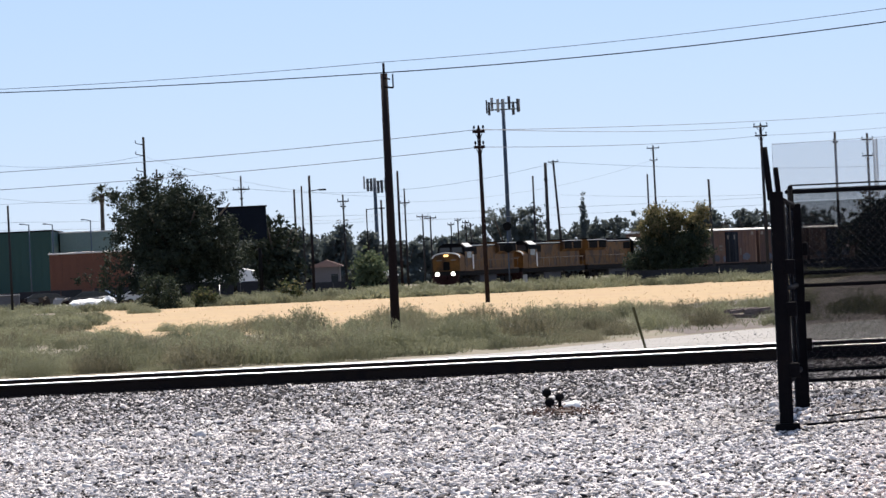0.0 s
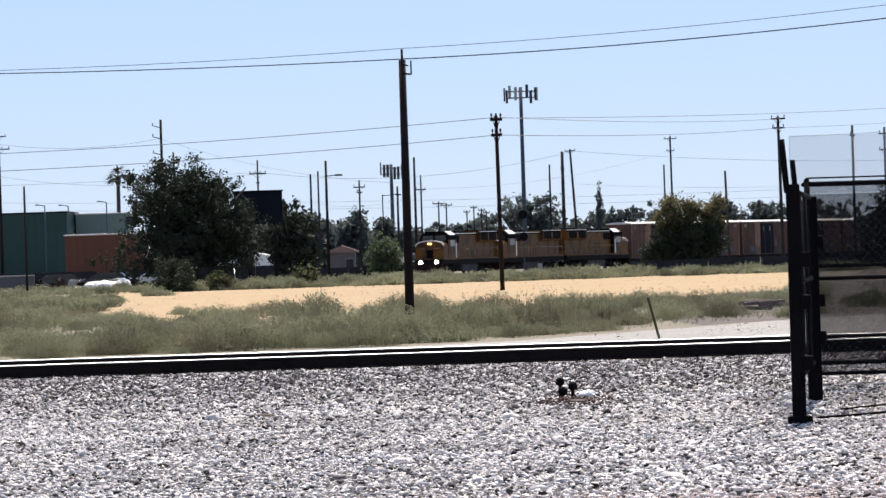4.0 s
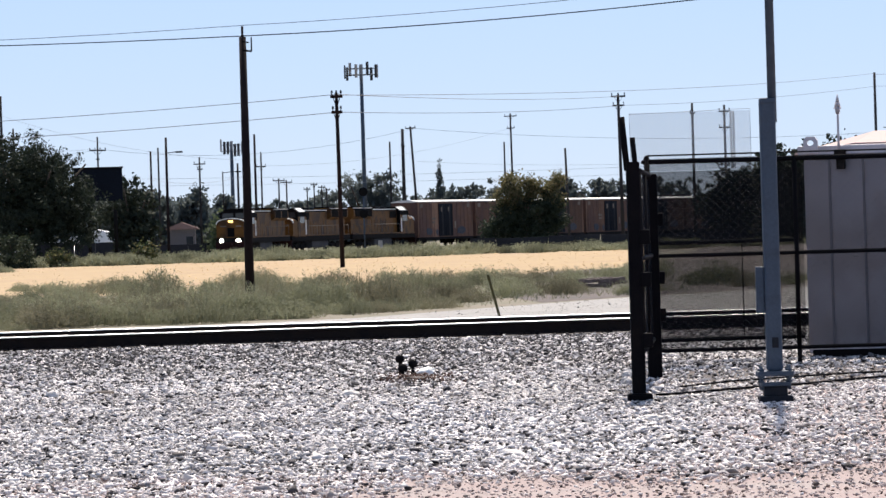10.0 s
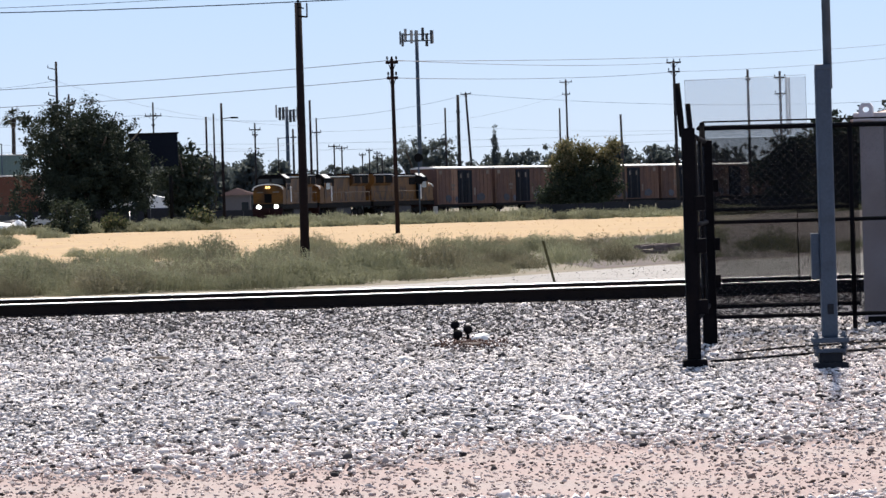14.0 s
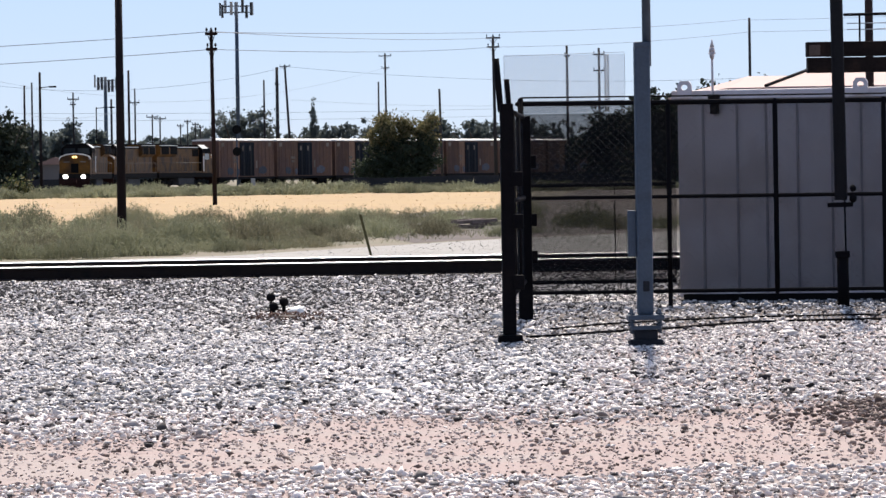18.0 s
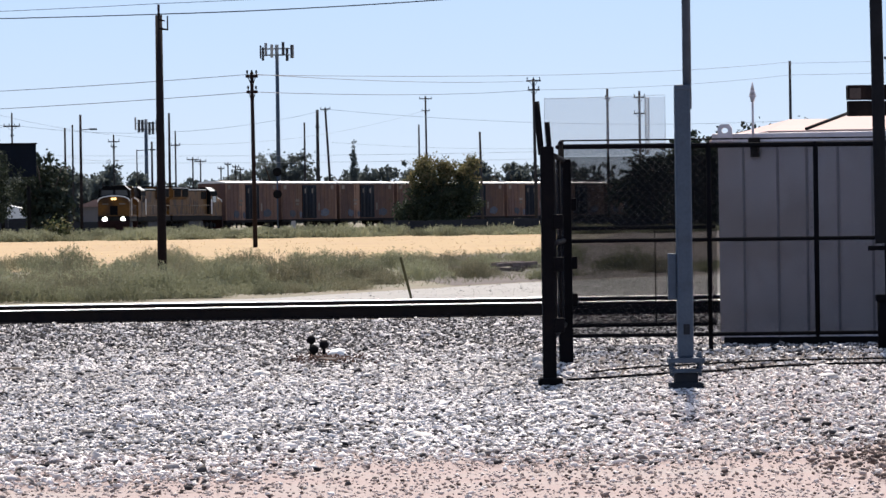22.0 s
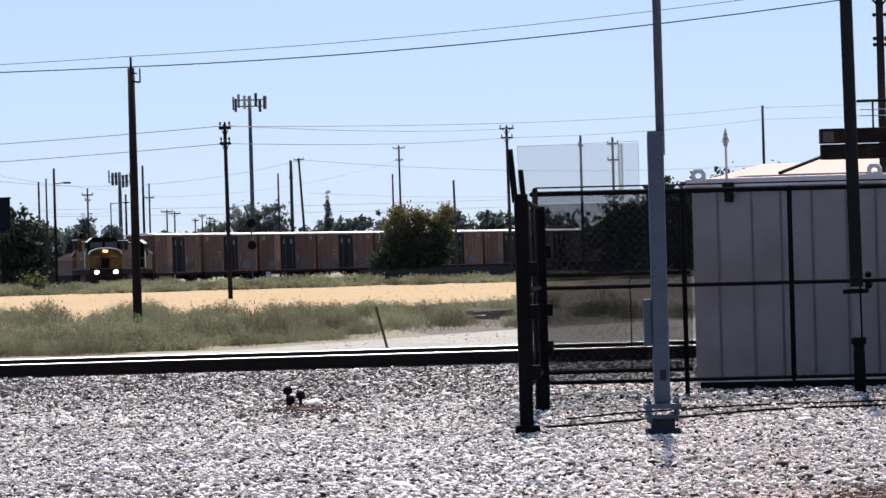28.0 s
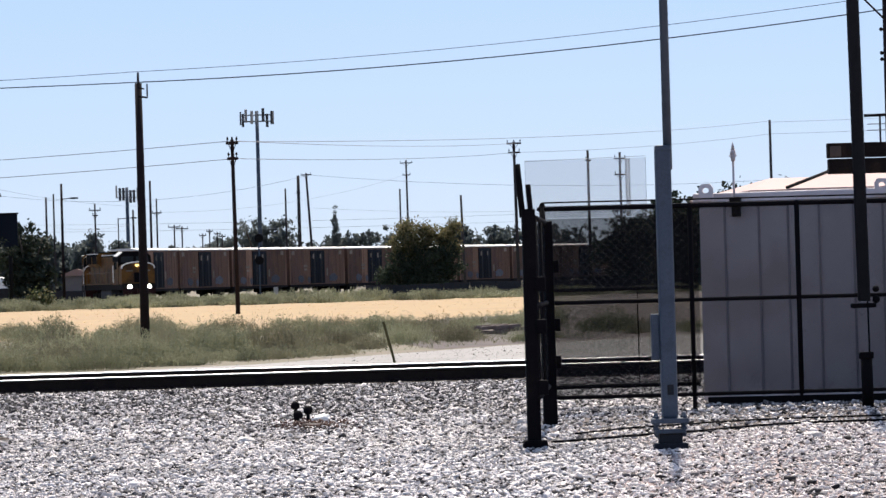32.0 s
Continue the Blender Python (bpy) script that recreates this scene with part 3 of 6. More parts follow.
clip0 = part("rail_anchor", bm, M["rust"], track, "worn rail anchor")
spots = [i * 0.52 for i in range(-22, 46)]
for i, sx in enumerate(spots):
    t, p, c = (tie0, plate0, clip0) if i == 0 else (tie0.copy(), plate0.copy(), clip0.copy())
    for o, dx in ((t, 0), (p, 0), (c, 0.13)):
        if i:
            scene.collection.objects.link(o)
        o.matrix_basis = pose(sx + dx + 0.03 * math.sin(i * 7.3), 0, 0, 0, 0, 1.5 * math.sin(i * 3.7))

# ---- fence and gate ----
FY, FK = 24.3, 1.169   # FK stretches the panel to its true size at the hinge post


def mesh_fabric(name, w, h, parent, m, mat="shade", label="dark woven shade screen on the fence"):
    """A thin woven screen w wide and h high, hemmed all round."""
    bm = bmesh.new()
    box(bm, 0, w, -.0015, .0015, 0, h)
    ob = part(name, bm, M[mat], parent, label)
    ob.matrix_basis = m
    return ob


def chain_link(w, h, parent, m, pitch=0.05, r=0.0008):
    """Chain-link fabric: two layers of slanting wires."""
    bm = bmesh.new()
    for k in range(int((w + h) / (pitch * 1.414)) + 1):
        d = k * pitch * 1.414
        for s in (0, 1):
            x0, z0 = (d, 0) if d < w else (w, d - w)
            x1, z1 = (0, d) if d < h else (d - h, h)
            if s:
                x0, x1 = w - x0, w - x1
            if abs(x1 - x0) > 0.01:
                rod(bm, (x0, 0.002 * (1 - 2 * s), z0), (x1, 0.002 * (1 - 2 * s), z1), r, n=3)
    ob = part("chain_link", bm, M["wire"], parent, "woven chain-link wire")
    ob.matrix_basis = m
    return ob


def pipe(name, a, b, r, parent, label="", mat="black", n=12, ends=True):
    bm = bmesh.new()
    rod(bm, a, b, r, n=n)
    if ends:
        for p in (a, b):
            ball(bm, p, r * 1.02, 1)
    return part(name, bm, M[mat], parent, label)


fence = thing("fence_panel", "black pipe-framed fence panel with a dark screen before the equipment hut", "fence", "equipment enclosure fence", at=pose(2.95 * FK, FY * FK * K, 1.42 * (1 - FK)) @ Matrix.Scale(FK, 4))
for z, x1 in ((1.995, 4.9), (1.175, 4.9), (0.35, 4.9)):
    pipe("rail", (0.05, 0, z), (x1, 0, z - 0.012), 0.017 if z < 1.9 else 0.021, fence)
for x, z0, z1, r in ((0.08, 0.33, 2.03, .026), (1.365, .33, 2.0, .021), (2.30, .33, 2.0, .022), (3.25, .33, 2.0, .022), (4.2, .33, 2.0, .022)):
    pipe("upright", (x, 0, z0), (x, 0, z1), r, fence)
pipe("top_wire", (0.09, .01, 2.05), (4.9, .01, 2.04), .007, fence, n=6)
mesh_fabric("screen", 4.8, 1.66, fence, pose(0.06, 0.036, 0.36))
chain_link(4.8, 1.63, fence, pose(.06, .02, .36), .055, .0007)
for x in (1.365, 4.2):
    pipe("foot", (x, 0, .15), (x, 0, .35), .02, fence)

leaf = thing("swing_gate", "black steel swing gate standing open, seen edge-on", "gate", "equipment enclosure fence")
A, B = Vector((2.75, 22.95 * K, 0)), Vector((3.31, 26.4 * K, 0))
bm = bmesh.new()
box(bm, A.x - .06, A.x + .05, A.y - .06, A.y + .06, 0.0, 1.97, .012)
part("end_post", bm, M["black"], leaf, "thick black gate end post")
bm = bmesh.new()
rod(bm, (A.x - .05, A.y, 1.9), (A.x - .085, A.y, 2.34), .026)
part("extension_arm", bm, M["black"], leaf, "upright extension arm above the gate")
bm = bmesh.new()
rod(bm, (A.x + .02, A.y, 1.9), (A.x + .0, A.y, 2.17), .022)
part("extension_arm", bm, M["black"], leaf, "upright extension arm above the gate")
bm = bmesh.new()
box(bm, B.x - .06, B.x + .07, B.y - .08, B.y + .08, 0.0, 1.93, .012)
part("hinge_post", bm, M["black"], leaf, "square black hinge post")
for z in (0.37, 1.16, 1.92):
    pipe("rail", (A.x, A.y, z), (B.x, B.y, z), .024, leaf)
for k in (0.33, 0.66):
    p = A.lerp(B, k)
    pipe("upright", (p.x, p.y, .37), (p.x, p.y, 1.92), .02, leaf)
for p, zz in ((A, (0.5, 1.0, 1.35)), (B, (.6, .95, 1.5))):
    for z in zz:
        bm = bmesh.new()
        box(bm, p.x + .03, p.x + .12, p.y - .07, p.y + .07, z - .06, z + .06, .01)
        part("hinge", bm, M["black"], leaf)
bm = bmesh.new()
box(bm, A.x - .10, A.x + .10, A.y - .10, A.y + .10, -.05, .07, .02)
part("footing", bm, M["black"], leaf)
d = B - A
mesh_fabric("screen", d.length, 1.5, leaf, pose(A.x, A.y, 0.37, 0, 0, math.degrees(math.atan2(d.y, d.x))))

BK = 1.10   # size of the back fence at its distance
back = thing("back_fence", "tall chain-link back fence of the equipment enclosure", "fence", "equipment enclosure fence", at=pose(3.22 * BK, 26.9 * BK * K, EYE * (1 - BK)) @ Matrix.Scale(BK, 4))
for z in (0.335, 1.27):
    pipe("rail", (0.1, 0, z), (1.6, 0, z), .02, back)
for x, r, z in ((0.02, .024, 0), (1.03, .005, .34)):
    pipe("upright", (x, 0, z), (x, 0, 1.9), r, back)
mesh_fabric("screen", 1.6, 1.62, back, pose(0.03, 0.03, 0.34))
mesh_fabric("upper_mesh", 1.165, 0.565, back, pose(-.02, 0, 1.965), "veil", "pale thin mesh raised above the fence")
for a, b in (((-.02, 0, 2.52), (1.145, 0, 2.545)), ((-.02, 0, 1.965), (-.02, 0, 2.53)), ((1.145, 0, 1.965), (1.145, 0, 2.53))):
    pipe("hem_wire", a, b, .002, back, mat="back_wire", n=6)
bm = bmesh.new()
for k in range(30):
    z = 1.97 + k * .0185
    for q in (0, 1):
        rod(bm, (.945 + .05 * ((k + q) % 2), -.004, z), (.945 + .05 * ((k + q + 1) % 2), -.004, z + .0185), .0035, n=4)
part("lattice_strip", bm, M["back_wire"], back, "zigzag wire strip on the mesh")

# ---- galvanised mast ----
MK = 0.928   # size of the mast at its distance
mast = thing("signal_mast", "galvanised grey steel mast on a bolted base", "mast", at=pose(4.05 * MK, 24.05 * MK * K, 1.42 * (1 - MK), 0, 0.0, 0) @ Matrix.Scale(MK, 4))
bm = bmesh.new()
box(bm, -.068, .068, -.068, .068, .16, 2.49, .02)
part("lower_tube", bm, M["steel"], mast, "square galvanised lower tube")
bm = bmesh.new()
box(bm, -.066, .072, -.074, .066, 2.46, 2.51, .012)
part("cap", bm, M["steel"], mast, "dark collar cap")
bm = bmesh.new()
rod(bm, (.045, 0, 2.3), (.045, 0, 12.5), .038, .032, 16)
part("pole", bm, M["steel"], mast, "thin upper pole", True)
bm = bmesh.new()
box(bm, -.155, .155, -.14, .14, .115, .16, .008)
part("base_plate", bm, M["steel"], mast)
bm = bmesh.new()
box(bm, -.125, .125, -.125, .125, .03, .062, .006)
part("lower_plate", bm, M["steel"], mast, "lower anchor plate under the levelling bolts")
bm = bmesh.new()
box(bm, -.10, .10, -.10, .10, -.06, .03, .012)
box(bm, -.145, .145, -.14, .14, -.2, -.055, .012)
part("plinth", bm, M["slate_post"], mast, "dark stepped concrete plinth")
for sx in (-.12, .12):
    for sy in (-.10, .10):
        bm = bmesh.new()
        rod(bm, (sx, sy, .0), (sx, sy, .21), .012, n=6)
        for zz in (.16, .095, .062):
            rod(bm, (sx, sy, zz), (sx, sy, zz + .02), .024, n=6)
        part("bolt", bm, M["steel"], mast)
bm = bmesh.new()
box(bm, -.02, .035, -.075, -.066, .36, .45, .003)
part("hand_hole", bm, M["slate_post"], mast, "small dark hand-hole cover")
bm = bmesh.new()
box(bm, -.14, -.07, -.02, .06, .66, 1.06, .01)
part("side_box", bm, M["steel"], mast, "small grey junction box on the mast")

# ---- equipment hut ----
HX0, HX1, HY0, HY1, HZ = 5.14, 8.90, 62.48, 64.88, 2.12
seam_paint = material("seam_sealant", (0.36, 0.325, 0.335), .8, 0, .2, 3, 30, .1)
hut = thing("equipment_hut", "grey ribbed steel railway equipment hut", "equipment hut")
bm = bmesh.new()
box(bm, HX0, HX1, HY0, HY1, 0.10, HZ, .012)
part("shell", bm, M["hut"], hut)
k = 0
x = HX0 + .27
while x < HX1 - .1:
    bm = bmesh.new()
    box(bm, x - .012, x + .012, HY0 - .012, HY0 + .01, .13, HZ - .02, .003)
    part("seam", bm, seam_paint, hut, "dark sealed panel seam")
    x += (.36, .307, .328)[k % 3]
    k += 1
bm = bmesh.new()
box(bm, HX0 - .05, HX1 + .05, HY0 - .05, HY1 + .05, HZ - .02, HZ + .085, .015)
part("roof", bm, M["hut"], hut, "overhanging grey roof lip")
bm = bmesh.new()
box(bm, HX0 + .04, HX1 - .04, HY0 - .012, HY1 + .012, -.04, .135, .01)
part("skid", bm, M["under"], hut, "dark skid base")
for x in (HX0 + .10, HX0 + 1.95, HX1 - .2):
    bm = bmesh.new()
    pts = [(-.075, 0), (.075, 0), (.075, .13), (.045, .17), (-.045, .17), (-.075, .13)]
    hole = [(.036 * math.cos(a), .105 + .028 * math.sin(a)) for a in [i * math.pi / 6 for i in range(12)]]
    for yy in (-.012, .012):
        outer = [bm.verts.new((px, yy, pz)) for px, pz in pts]
        inner = [bm.verts.new((px, yy, pz)) for px, pz in hole]
        es = [bm.edges.new((outer[i], outer[(i + 1) % 6])) for i in range(6)] + [bm.edges.new((inner[i], inner[(i + 1) % 12])) for i in range(12)]
        bmesh.ops.triangle_fill(bm, use_beauty=True, edges=es)
    bm.verts.ensure_lookup_table()
    for ring, off in ((6, 0), (12, 6)):
        for i in range(ring):
            bm.faces.new([bm.verts[off + i], bm.verts[off + (i + 1) % ring], bm.verts[18 + off + (i + 1) % ring], bm.verts[18 + off + i]])
    bmesh.ops.recalc_face_normals(bm, faces=bm.faces)
    ob = part("lifting_lug", bm, M["hut"], hut, "steel lifting lug with a round eye")
    ob.matrix_basis = pose(x, HY0 - .07, HZ + .01)
bm = bmesh.new()
AX = HX0 + .40
rod(bm, (AX, HY0 - .08, HZ - .06), (AX, HY0 - .08, HZ + .44), .012)
rod(bm, (AX, HY0 - .08, HZ + .40), (AX, HY0 - .08, HZ + .47), .018, .032)
rod(bm, (AX, HY0 - .08, HZ + .47), (AX, HY0 - .08, HZ + .52), .032, .022)
rod(bm, (AX, HY0 - .08, HZ + .52), (AX, HY0 - .08, HZ + .60), .022, .003)
for k in range(4):
    q = k * math.pi / 2
    rod(bm, (AX, HY0 - .08, HZ + .47), (AX + .04 * math.cos(q), HY0 - .08 + .04 * math.sin(q), HZ + .455), .006, n=5)
part("antenna", bm, M["hut"], hut, "short finned antenna rod")
bm = bmesh.new()
box(bm, AX - .05, AX + .07, HY0 - .10, HY0 - .05, HZ - .05, HZ + .04, .008)
box(bm, AX - .03, AX + .05, HY0 - .09, HY0 - .012, HZ - .16, HZ - .05, .006)
part("bracket", bm, M["rust"], hut, "rusty antenna bracket")

hut.matrix_basis = pose(0, 0, EYE * -.042) @ Matrix.Scale(1.042, 4) @ pose(HX0, HY0, 0, 0, 0, -21.6) @ pose(-HX0, -HY0, 0)

# ---- dark post at the fence ----
post = thing("sign_post", "dark steel post clamped to the fence", "post", at=pose(5.74 * FK, 24.05 * FK * K, 1.42 * (1 - FK), 0, -0.6, 0) @ Matrix.Scale(FK, 4))
bm = bmesh.new()
rod(bm, (.03, 0, 1.12), (.03, 0, 11.5), .055, n=16)
part("pole", bm, M["slate_post"], post, smooth=True)
bm = bmesh.new()
rod(bm, (.06, 0, .5), (.06, 0, 1.2), .008)
part("chain_rod", bm, M["black"], post)
bm = bmesh.new()
rod(bm, (.03, 0, .16), (.03, 0, .66), .052, .05, 12)
box(bm, -.03, .09, -.06, .06, .62, .68, .01)
part("sleeve", bm, M["black"], post, "dark ground sleeve")
# added dark taper that draws the post's shadow below the sleeve
bm = bmesh.new()
rod(bm, (.035, 0, -.25), (.03, 0, .17), .026, .05, 12)
part("stub", bm, M["cardoor"], post, "dark tapered piece drawn for the post's shadow")
bm = bmesh.new()
ball(bm, (.13, -.04, 1.22), .03, 2)
part("latch_knob", bm, M["black"], post)
bm = bmesh.new()
ball(bm, (.13, -.04, 1.13), .035, 2)
box(bm, -.09, .13, -.05, .02, 1.06, 1.1, .008)
part("latch", bm, M["black"], post, "gate latch hardware")

# ---- shadow lines on the ground, drawn as black strands ----
def cable(pts, r, label):
    bm = bmesh.new()
    pts = [Vector((px, py * K, pz)) for px, py, pz in pts]
    for a, b in zip(pts, pts[1:]):
        for k in range(4):
            p, q = a.lerp(b, k / 4), a.lerp(b, (k + 1) / 4)
            p.y, q.y = p.y + .05 * math.sin(p.x * 5.3), q.y + .05 * math.sin(q.x * 5.3)
            rod(bm, p, q, r, n=6)
            ball(bm, q, r, 1)
    return tagged(finish(bm, "ground_cable", M["black"]), label, "cable", "cables under the fence")


# both strands are added to draw the fence's dark shadow lines
cable([(2.95, 23.45, .02), (3.6, 23.9, .022), (4.36, 24.45, .02), (5.0, 24.95, .024), (5.56, 25.3, .02), (6.5, 25.28, .022), (7.6, 25.3, .02)], .011, "black strand added for a dark shadow line on the gravel under the fence")
cable([(3.3, 24.6, .02), (3.9, 25.2, .022), (4.6, 25.7, .02), (5.4, 26.0, .022), (6.6, 26.1, .02)], .009, "thin black strand added for a shadow line on the soil under the fence")

# ---- knobs on the ballast ----
caps = thing("marker_knobs", "three black round knobs beside a scrap of white cloth", "knobs", at=pose(1.0, 28.4 * K, 0))
for dx, dy, z, r in ((-.02, .25, .165, .05), (0, -.05, .075, .052), (.105, 0, .12, .05)):
    bm = bmesh.new()
    ball(bm, (dx, dy, z), r, 2, (1, 1, .95))
    rod(bm, (dx, dy, -.02), (dx, dy, z), .018)
    part("knob", bm, M["black"], caps)
rag = boulder(1.24, 28.35, .10, .12, .06, "crumpled scrap of white cloth on the ballast", 40, "white", "white_scrap")
rag["category"], rag["group"] = "litter", "litter"
for i, (sx, sy) in enumerate(((-1.91, 26.5), (1.1, 27.4))):
    o = boulder(sx, sy, .14, .12, .03, "dark stained lump of old timber on the ballast", 50 + i, "wood", "wood_scrap")
    o["category"], o["group"] = "litter", "litter"

# ---- leaning stake ----
stake = thing("survey_stake", "thin leaning wooden stake with a yellowed tip", "stake", at=pose(3.37, 47.9 * K, 0, 0, -14, 0))
bm = bmesh.new()
box(bm, -.022, .022, -.02, .02, -.1, .73, .005)
part("shaft", bm, material("weathered_stake", (0.06, 0.052, 0.018), .9), stake)


# ---- plants ----
def soup_mesh(name, v, f, mat):
    ob = soup(name, v, f, mat)
    me = ob.data
    bpy.data.objects.remove(ob)
    return me


def crown_mesh(rng, lobes, leaves, size, mat, name, loose=1.0):
    """Leaf quads scattered through a set of lobes (x, y, z, rx, ry, rz), thicker near the skin."""
    vol = np.array([l[3] * l[4] * l[5] for l in lobes]) ** .67
    pick = rng.choice(len(lobes), leaves, p=vol / vol.sum())
    L = np.array(lobes)[pick]
    d = rng.normal(size=(leaves, 3))
    d /= np.linalg.norm(d, axis=1)[:, None]
    lump = 1 + .22 * np.sin(d[:, 0] * 5 + pick) * np.cos(d[:, 2] * 6 + pick * 2) + .12 * np.sin(d[:, 1] * 11 + d[:, 2] * 9)
    r = np.clip(rng.beta(4, 1.4, leaves), 0, 1) * lump
    sprays = max(8, int(leaves / max(6, 55 * loose ** 2)))
    which = rng.integers(0, sprays, leaves)
    c = (L[:, :3] + d * L[:, 3:] * r[:, None])[which] + rng.normal(0, 1, (leaves, 3)) * min(size, .18) * loose * rng.uniform(1.2, 3.2, (sprays, 1))[which]
    u = rng.normal(size=(leaves, 3))
    u /= np.linalg.norm(u, axis=1)[:, None]
    w = np.cross(u, rng.normal(size=(leaves, 3)))
    w /= np.linalg.norm(w, axis=1)[:, None]
    s = (size * rng.uniform(.6, 1.5, leaves))[:, None]
    v = np.stack([c - u * s, c + w * s * .55, c + u * s, c - w * s * .55], 1).reshape(-1, 3)
    return soup(name, v, np.arange(leaves * 4).reshape(-1, 4), mat)


def bush(rng, stems, leaves, r, h, size, stem_w):
    """A soft brush of fine upright stems over a lumpy dome, with tiny leaves among them."""
    lobes = [(rng.uniform(-.42, .42) * r, rng.uniform(-.42, .42) * r, r * rng.uniform(.28, .6), h * rng.uniform(.45, 1.05)) for _ in range(8)]
    pick = rng.integers(0, 8, stems)
    lx, ly, lr, lh = np.array(lobes)[pick].T
    a, q = rng.uniform(0, 2 * np.pi, stems), np.sqrt(rng.uniform(0, 1, stems))
    dome = np.sqrt(np.clip(1 - .85 * q * q, 0, 1))
    top = lh * dome * rng.uniform(.62, 1.0, stems)
    base = np.stack([lx + lr * q * np.cos(a) * .85, ly + lr * q * np.sin(a) * .85, top * rng.uniform(0, .7, stems)], 1)
    tip = np.stack([lx + lr * q * np.cos(a) * 1.05, ly + lr * q * np.sin(a) * 1.05, top], 1) + rng.normal(0, .02, (stems, 3))
    d = rng.uniform(0, np.pi, stems)
    w = np.stack([np.cos(d), np.sin(d), np.zeros(stems)], 1) * (stem_w * rng.uniform(.6, 1.4, stems))[:, None]
    v1 = np.stack([base - w, base + w, tip], 1).reshape(-1, 3)
    c = base + (tip - base) * rng.uniform(.1, 1.0, (stems, 1))
    c = c[rng.integers(0, stems, leaves)] + rng.normal(0, size, (leaves, 3))
    u = rng.normal(size=(leaves, 3))
    u /= np.linalg.norm(u, axis=1)[:, None]
    e = np.cross(u, rng.normal(size=(leaves, 3)))
    e /= np.linalg.norm(e, axis=1)[:, None]
    v2 = np.stack([c - u * size, c + e * size * .6, c + u * size], 1).reshape(-1, 3)
    v = np.concatenate([v1, v2])
    v[:, 2] = np.abs(v[:, 2])
    return v, np.arange(len(v)).reshape(-1, 3)


rng = np.random.default_rng(11)
bush_mesh = [soup_mesh("sagebrush", *bush(rng, 700, 5200, .8, .58, .017, .004), M["sage_brown" if k in (1, 4) else "sage"]) for k in range(6)]
far_bush_mesh = [soup_mesh("far_brush", *bush(rng, 500, 2600, .95, .7, .034, .018), M["sage"]) for _ in range(5)]


def plant(name, me, x, y, s, sz, label, group, category="bush"):
    ob = new(name, me)
    ob.matrix_basis = pose(x, y * K, -.04, 0, 0, random.uniform(0, 360)) @ Matrix.Diagonal((s, s, sz, 1))
    return tagged(ob, label, category, group)


def bush_edge(x):
    return float(np.interp(x, [-14, -8, -1, 1, 4.5, 6.5, 14], [47.6, 48.2, 49.4, 52, 57, 59.4, 66]))


random.seed(21)
count = 0
while count < 188:
    y = random.uniform(48, 84)
    x = y * random.uniform(-.18, .20)
    e = bush_edge(x)
    if y < e + .15:
        continue
    dens = 1.0 if x < 1.5 else max(.07, .5 - (x - 1.5) * .13)
    if y > e + 6.5:
        dens *= .13
    if random.random() > dens:
        continue
    s = random.choice((.55, .7, .9, 1.1, 1.3, 1.6)) * random.uniform(.85, 1.15) * (1.0 if x < 2 else .85)
    plant("sagebrush", random.choice(bush_mesh), x, y, s, s ** .8 * random.uniform(.42, 1.35), "grey-green sagebrush clump on dry ground", "sagebrush along the track")
    count += 1
for k in range(295):
    y = 190 + 55 * random.random() ** 1.4
    x = y * random.uniform(-.17, .27)
    s = random.uniform(.9, 1.7)
    plant("weed_clump", random.choice(far_bush_mesh), x, y, s * random.uniform(1.1, 1.9), s * random.uniform(.75, 1.25) * (.7 if x > 12 or x < -22 else .9), "green weed clump at the far edge of the field", "weeds beyond the field")
for x, y, s, z in ((2.9, 72, 1.5, 1.45), (-1.3, 90, 1.5, 1.3), (.9, 86, 1.4, 1.2), (4.7, 62, 1.15, 1.25), (4.2, 83, 1.2, 1.0), (6.6, 80, 1.5, 1.1), (8.0, 84, 1.3, .9), (-7.6, 86, 1.9, 1.0), (-6.3, 88, 1.5, .9), (-1.0, 95, 1.3, .8), (5.4, 90, 1.1, .9), (-12, 88, 2.2, .9), (-10.5, 84, 1.8, .9), (3.6, 66, 1.1, 1.0), (5.9, 66, 1.2, 1.15), (7.2, 74, 1.3, 1.05), (5.0, 76, 1.25, 1.1), (8.9, 78, 1.4, 1.0), (2.0, 63, 1.2, 1.0), (9.8, 86, 1.5, .9), (6.0, 84, 1.2, 1.0), (3.2, 92, 1.3, .8), (11.0, 92, 1.5, .9)):
    plant("sagebrush", bush_mesh[int(abs(x * 7)) % 5], x, y, s, z, "large grey-green sagebrush clump standing in dry grass", "sagebrush along the track")

for i, (x, y, s) in enumerate(((2.38, 82.3, 0.69), (3.62, 62.4, 0.67), (6.02, 76.8, 0.62), (6.99, 79.0, 0.49), (0.36, 78.5, 0.66), (0.89, 61.1, 0.82), (0.02, 59.3, 0.76), (4.92, 69.1, 0.48), (-1.07, 78.9, 0.58), (-1.96, 76.3, 0.51), (2.05, 56.1, 0.68), (-2.55, 60.5, 0.73), (-3.74, 60.0, 0.77), (-4.95, 57.0, 0.84), (-5.86, 54.8, 0.81), (-6.87, 52.3, 0.84), (-7.90, 50.7, 0.82), (-9.77, 80.8, 0.76), (-9.19, 91.4, 0.74), (-5.97, 76.1, 0.72))):
    plant("sagebrush", bush_mesh[i % 6], x, y, s * 1.25, s * 1.05, "rounded grey-green sagebrush clump at the edge of the dry grass", "sagebrush along the track")

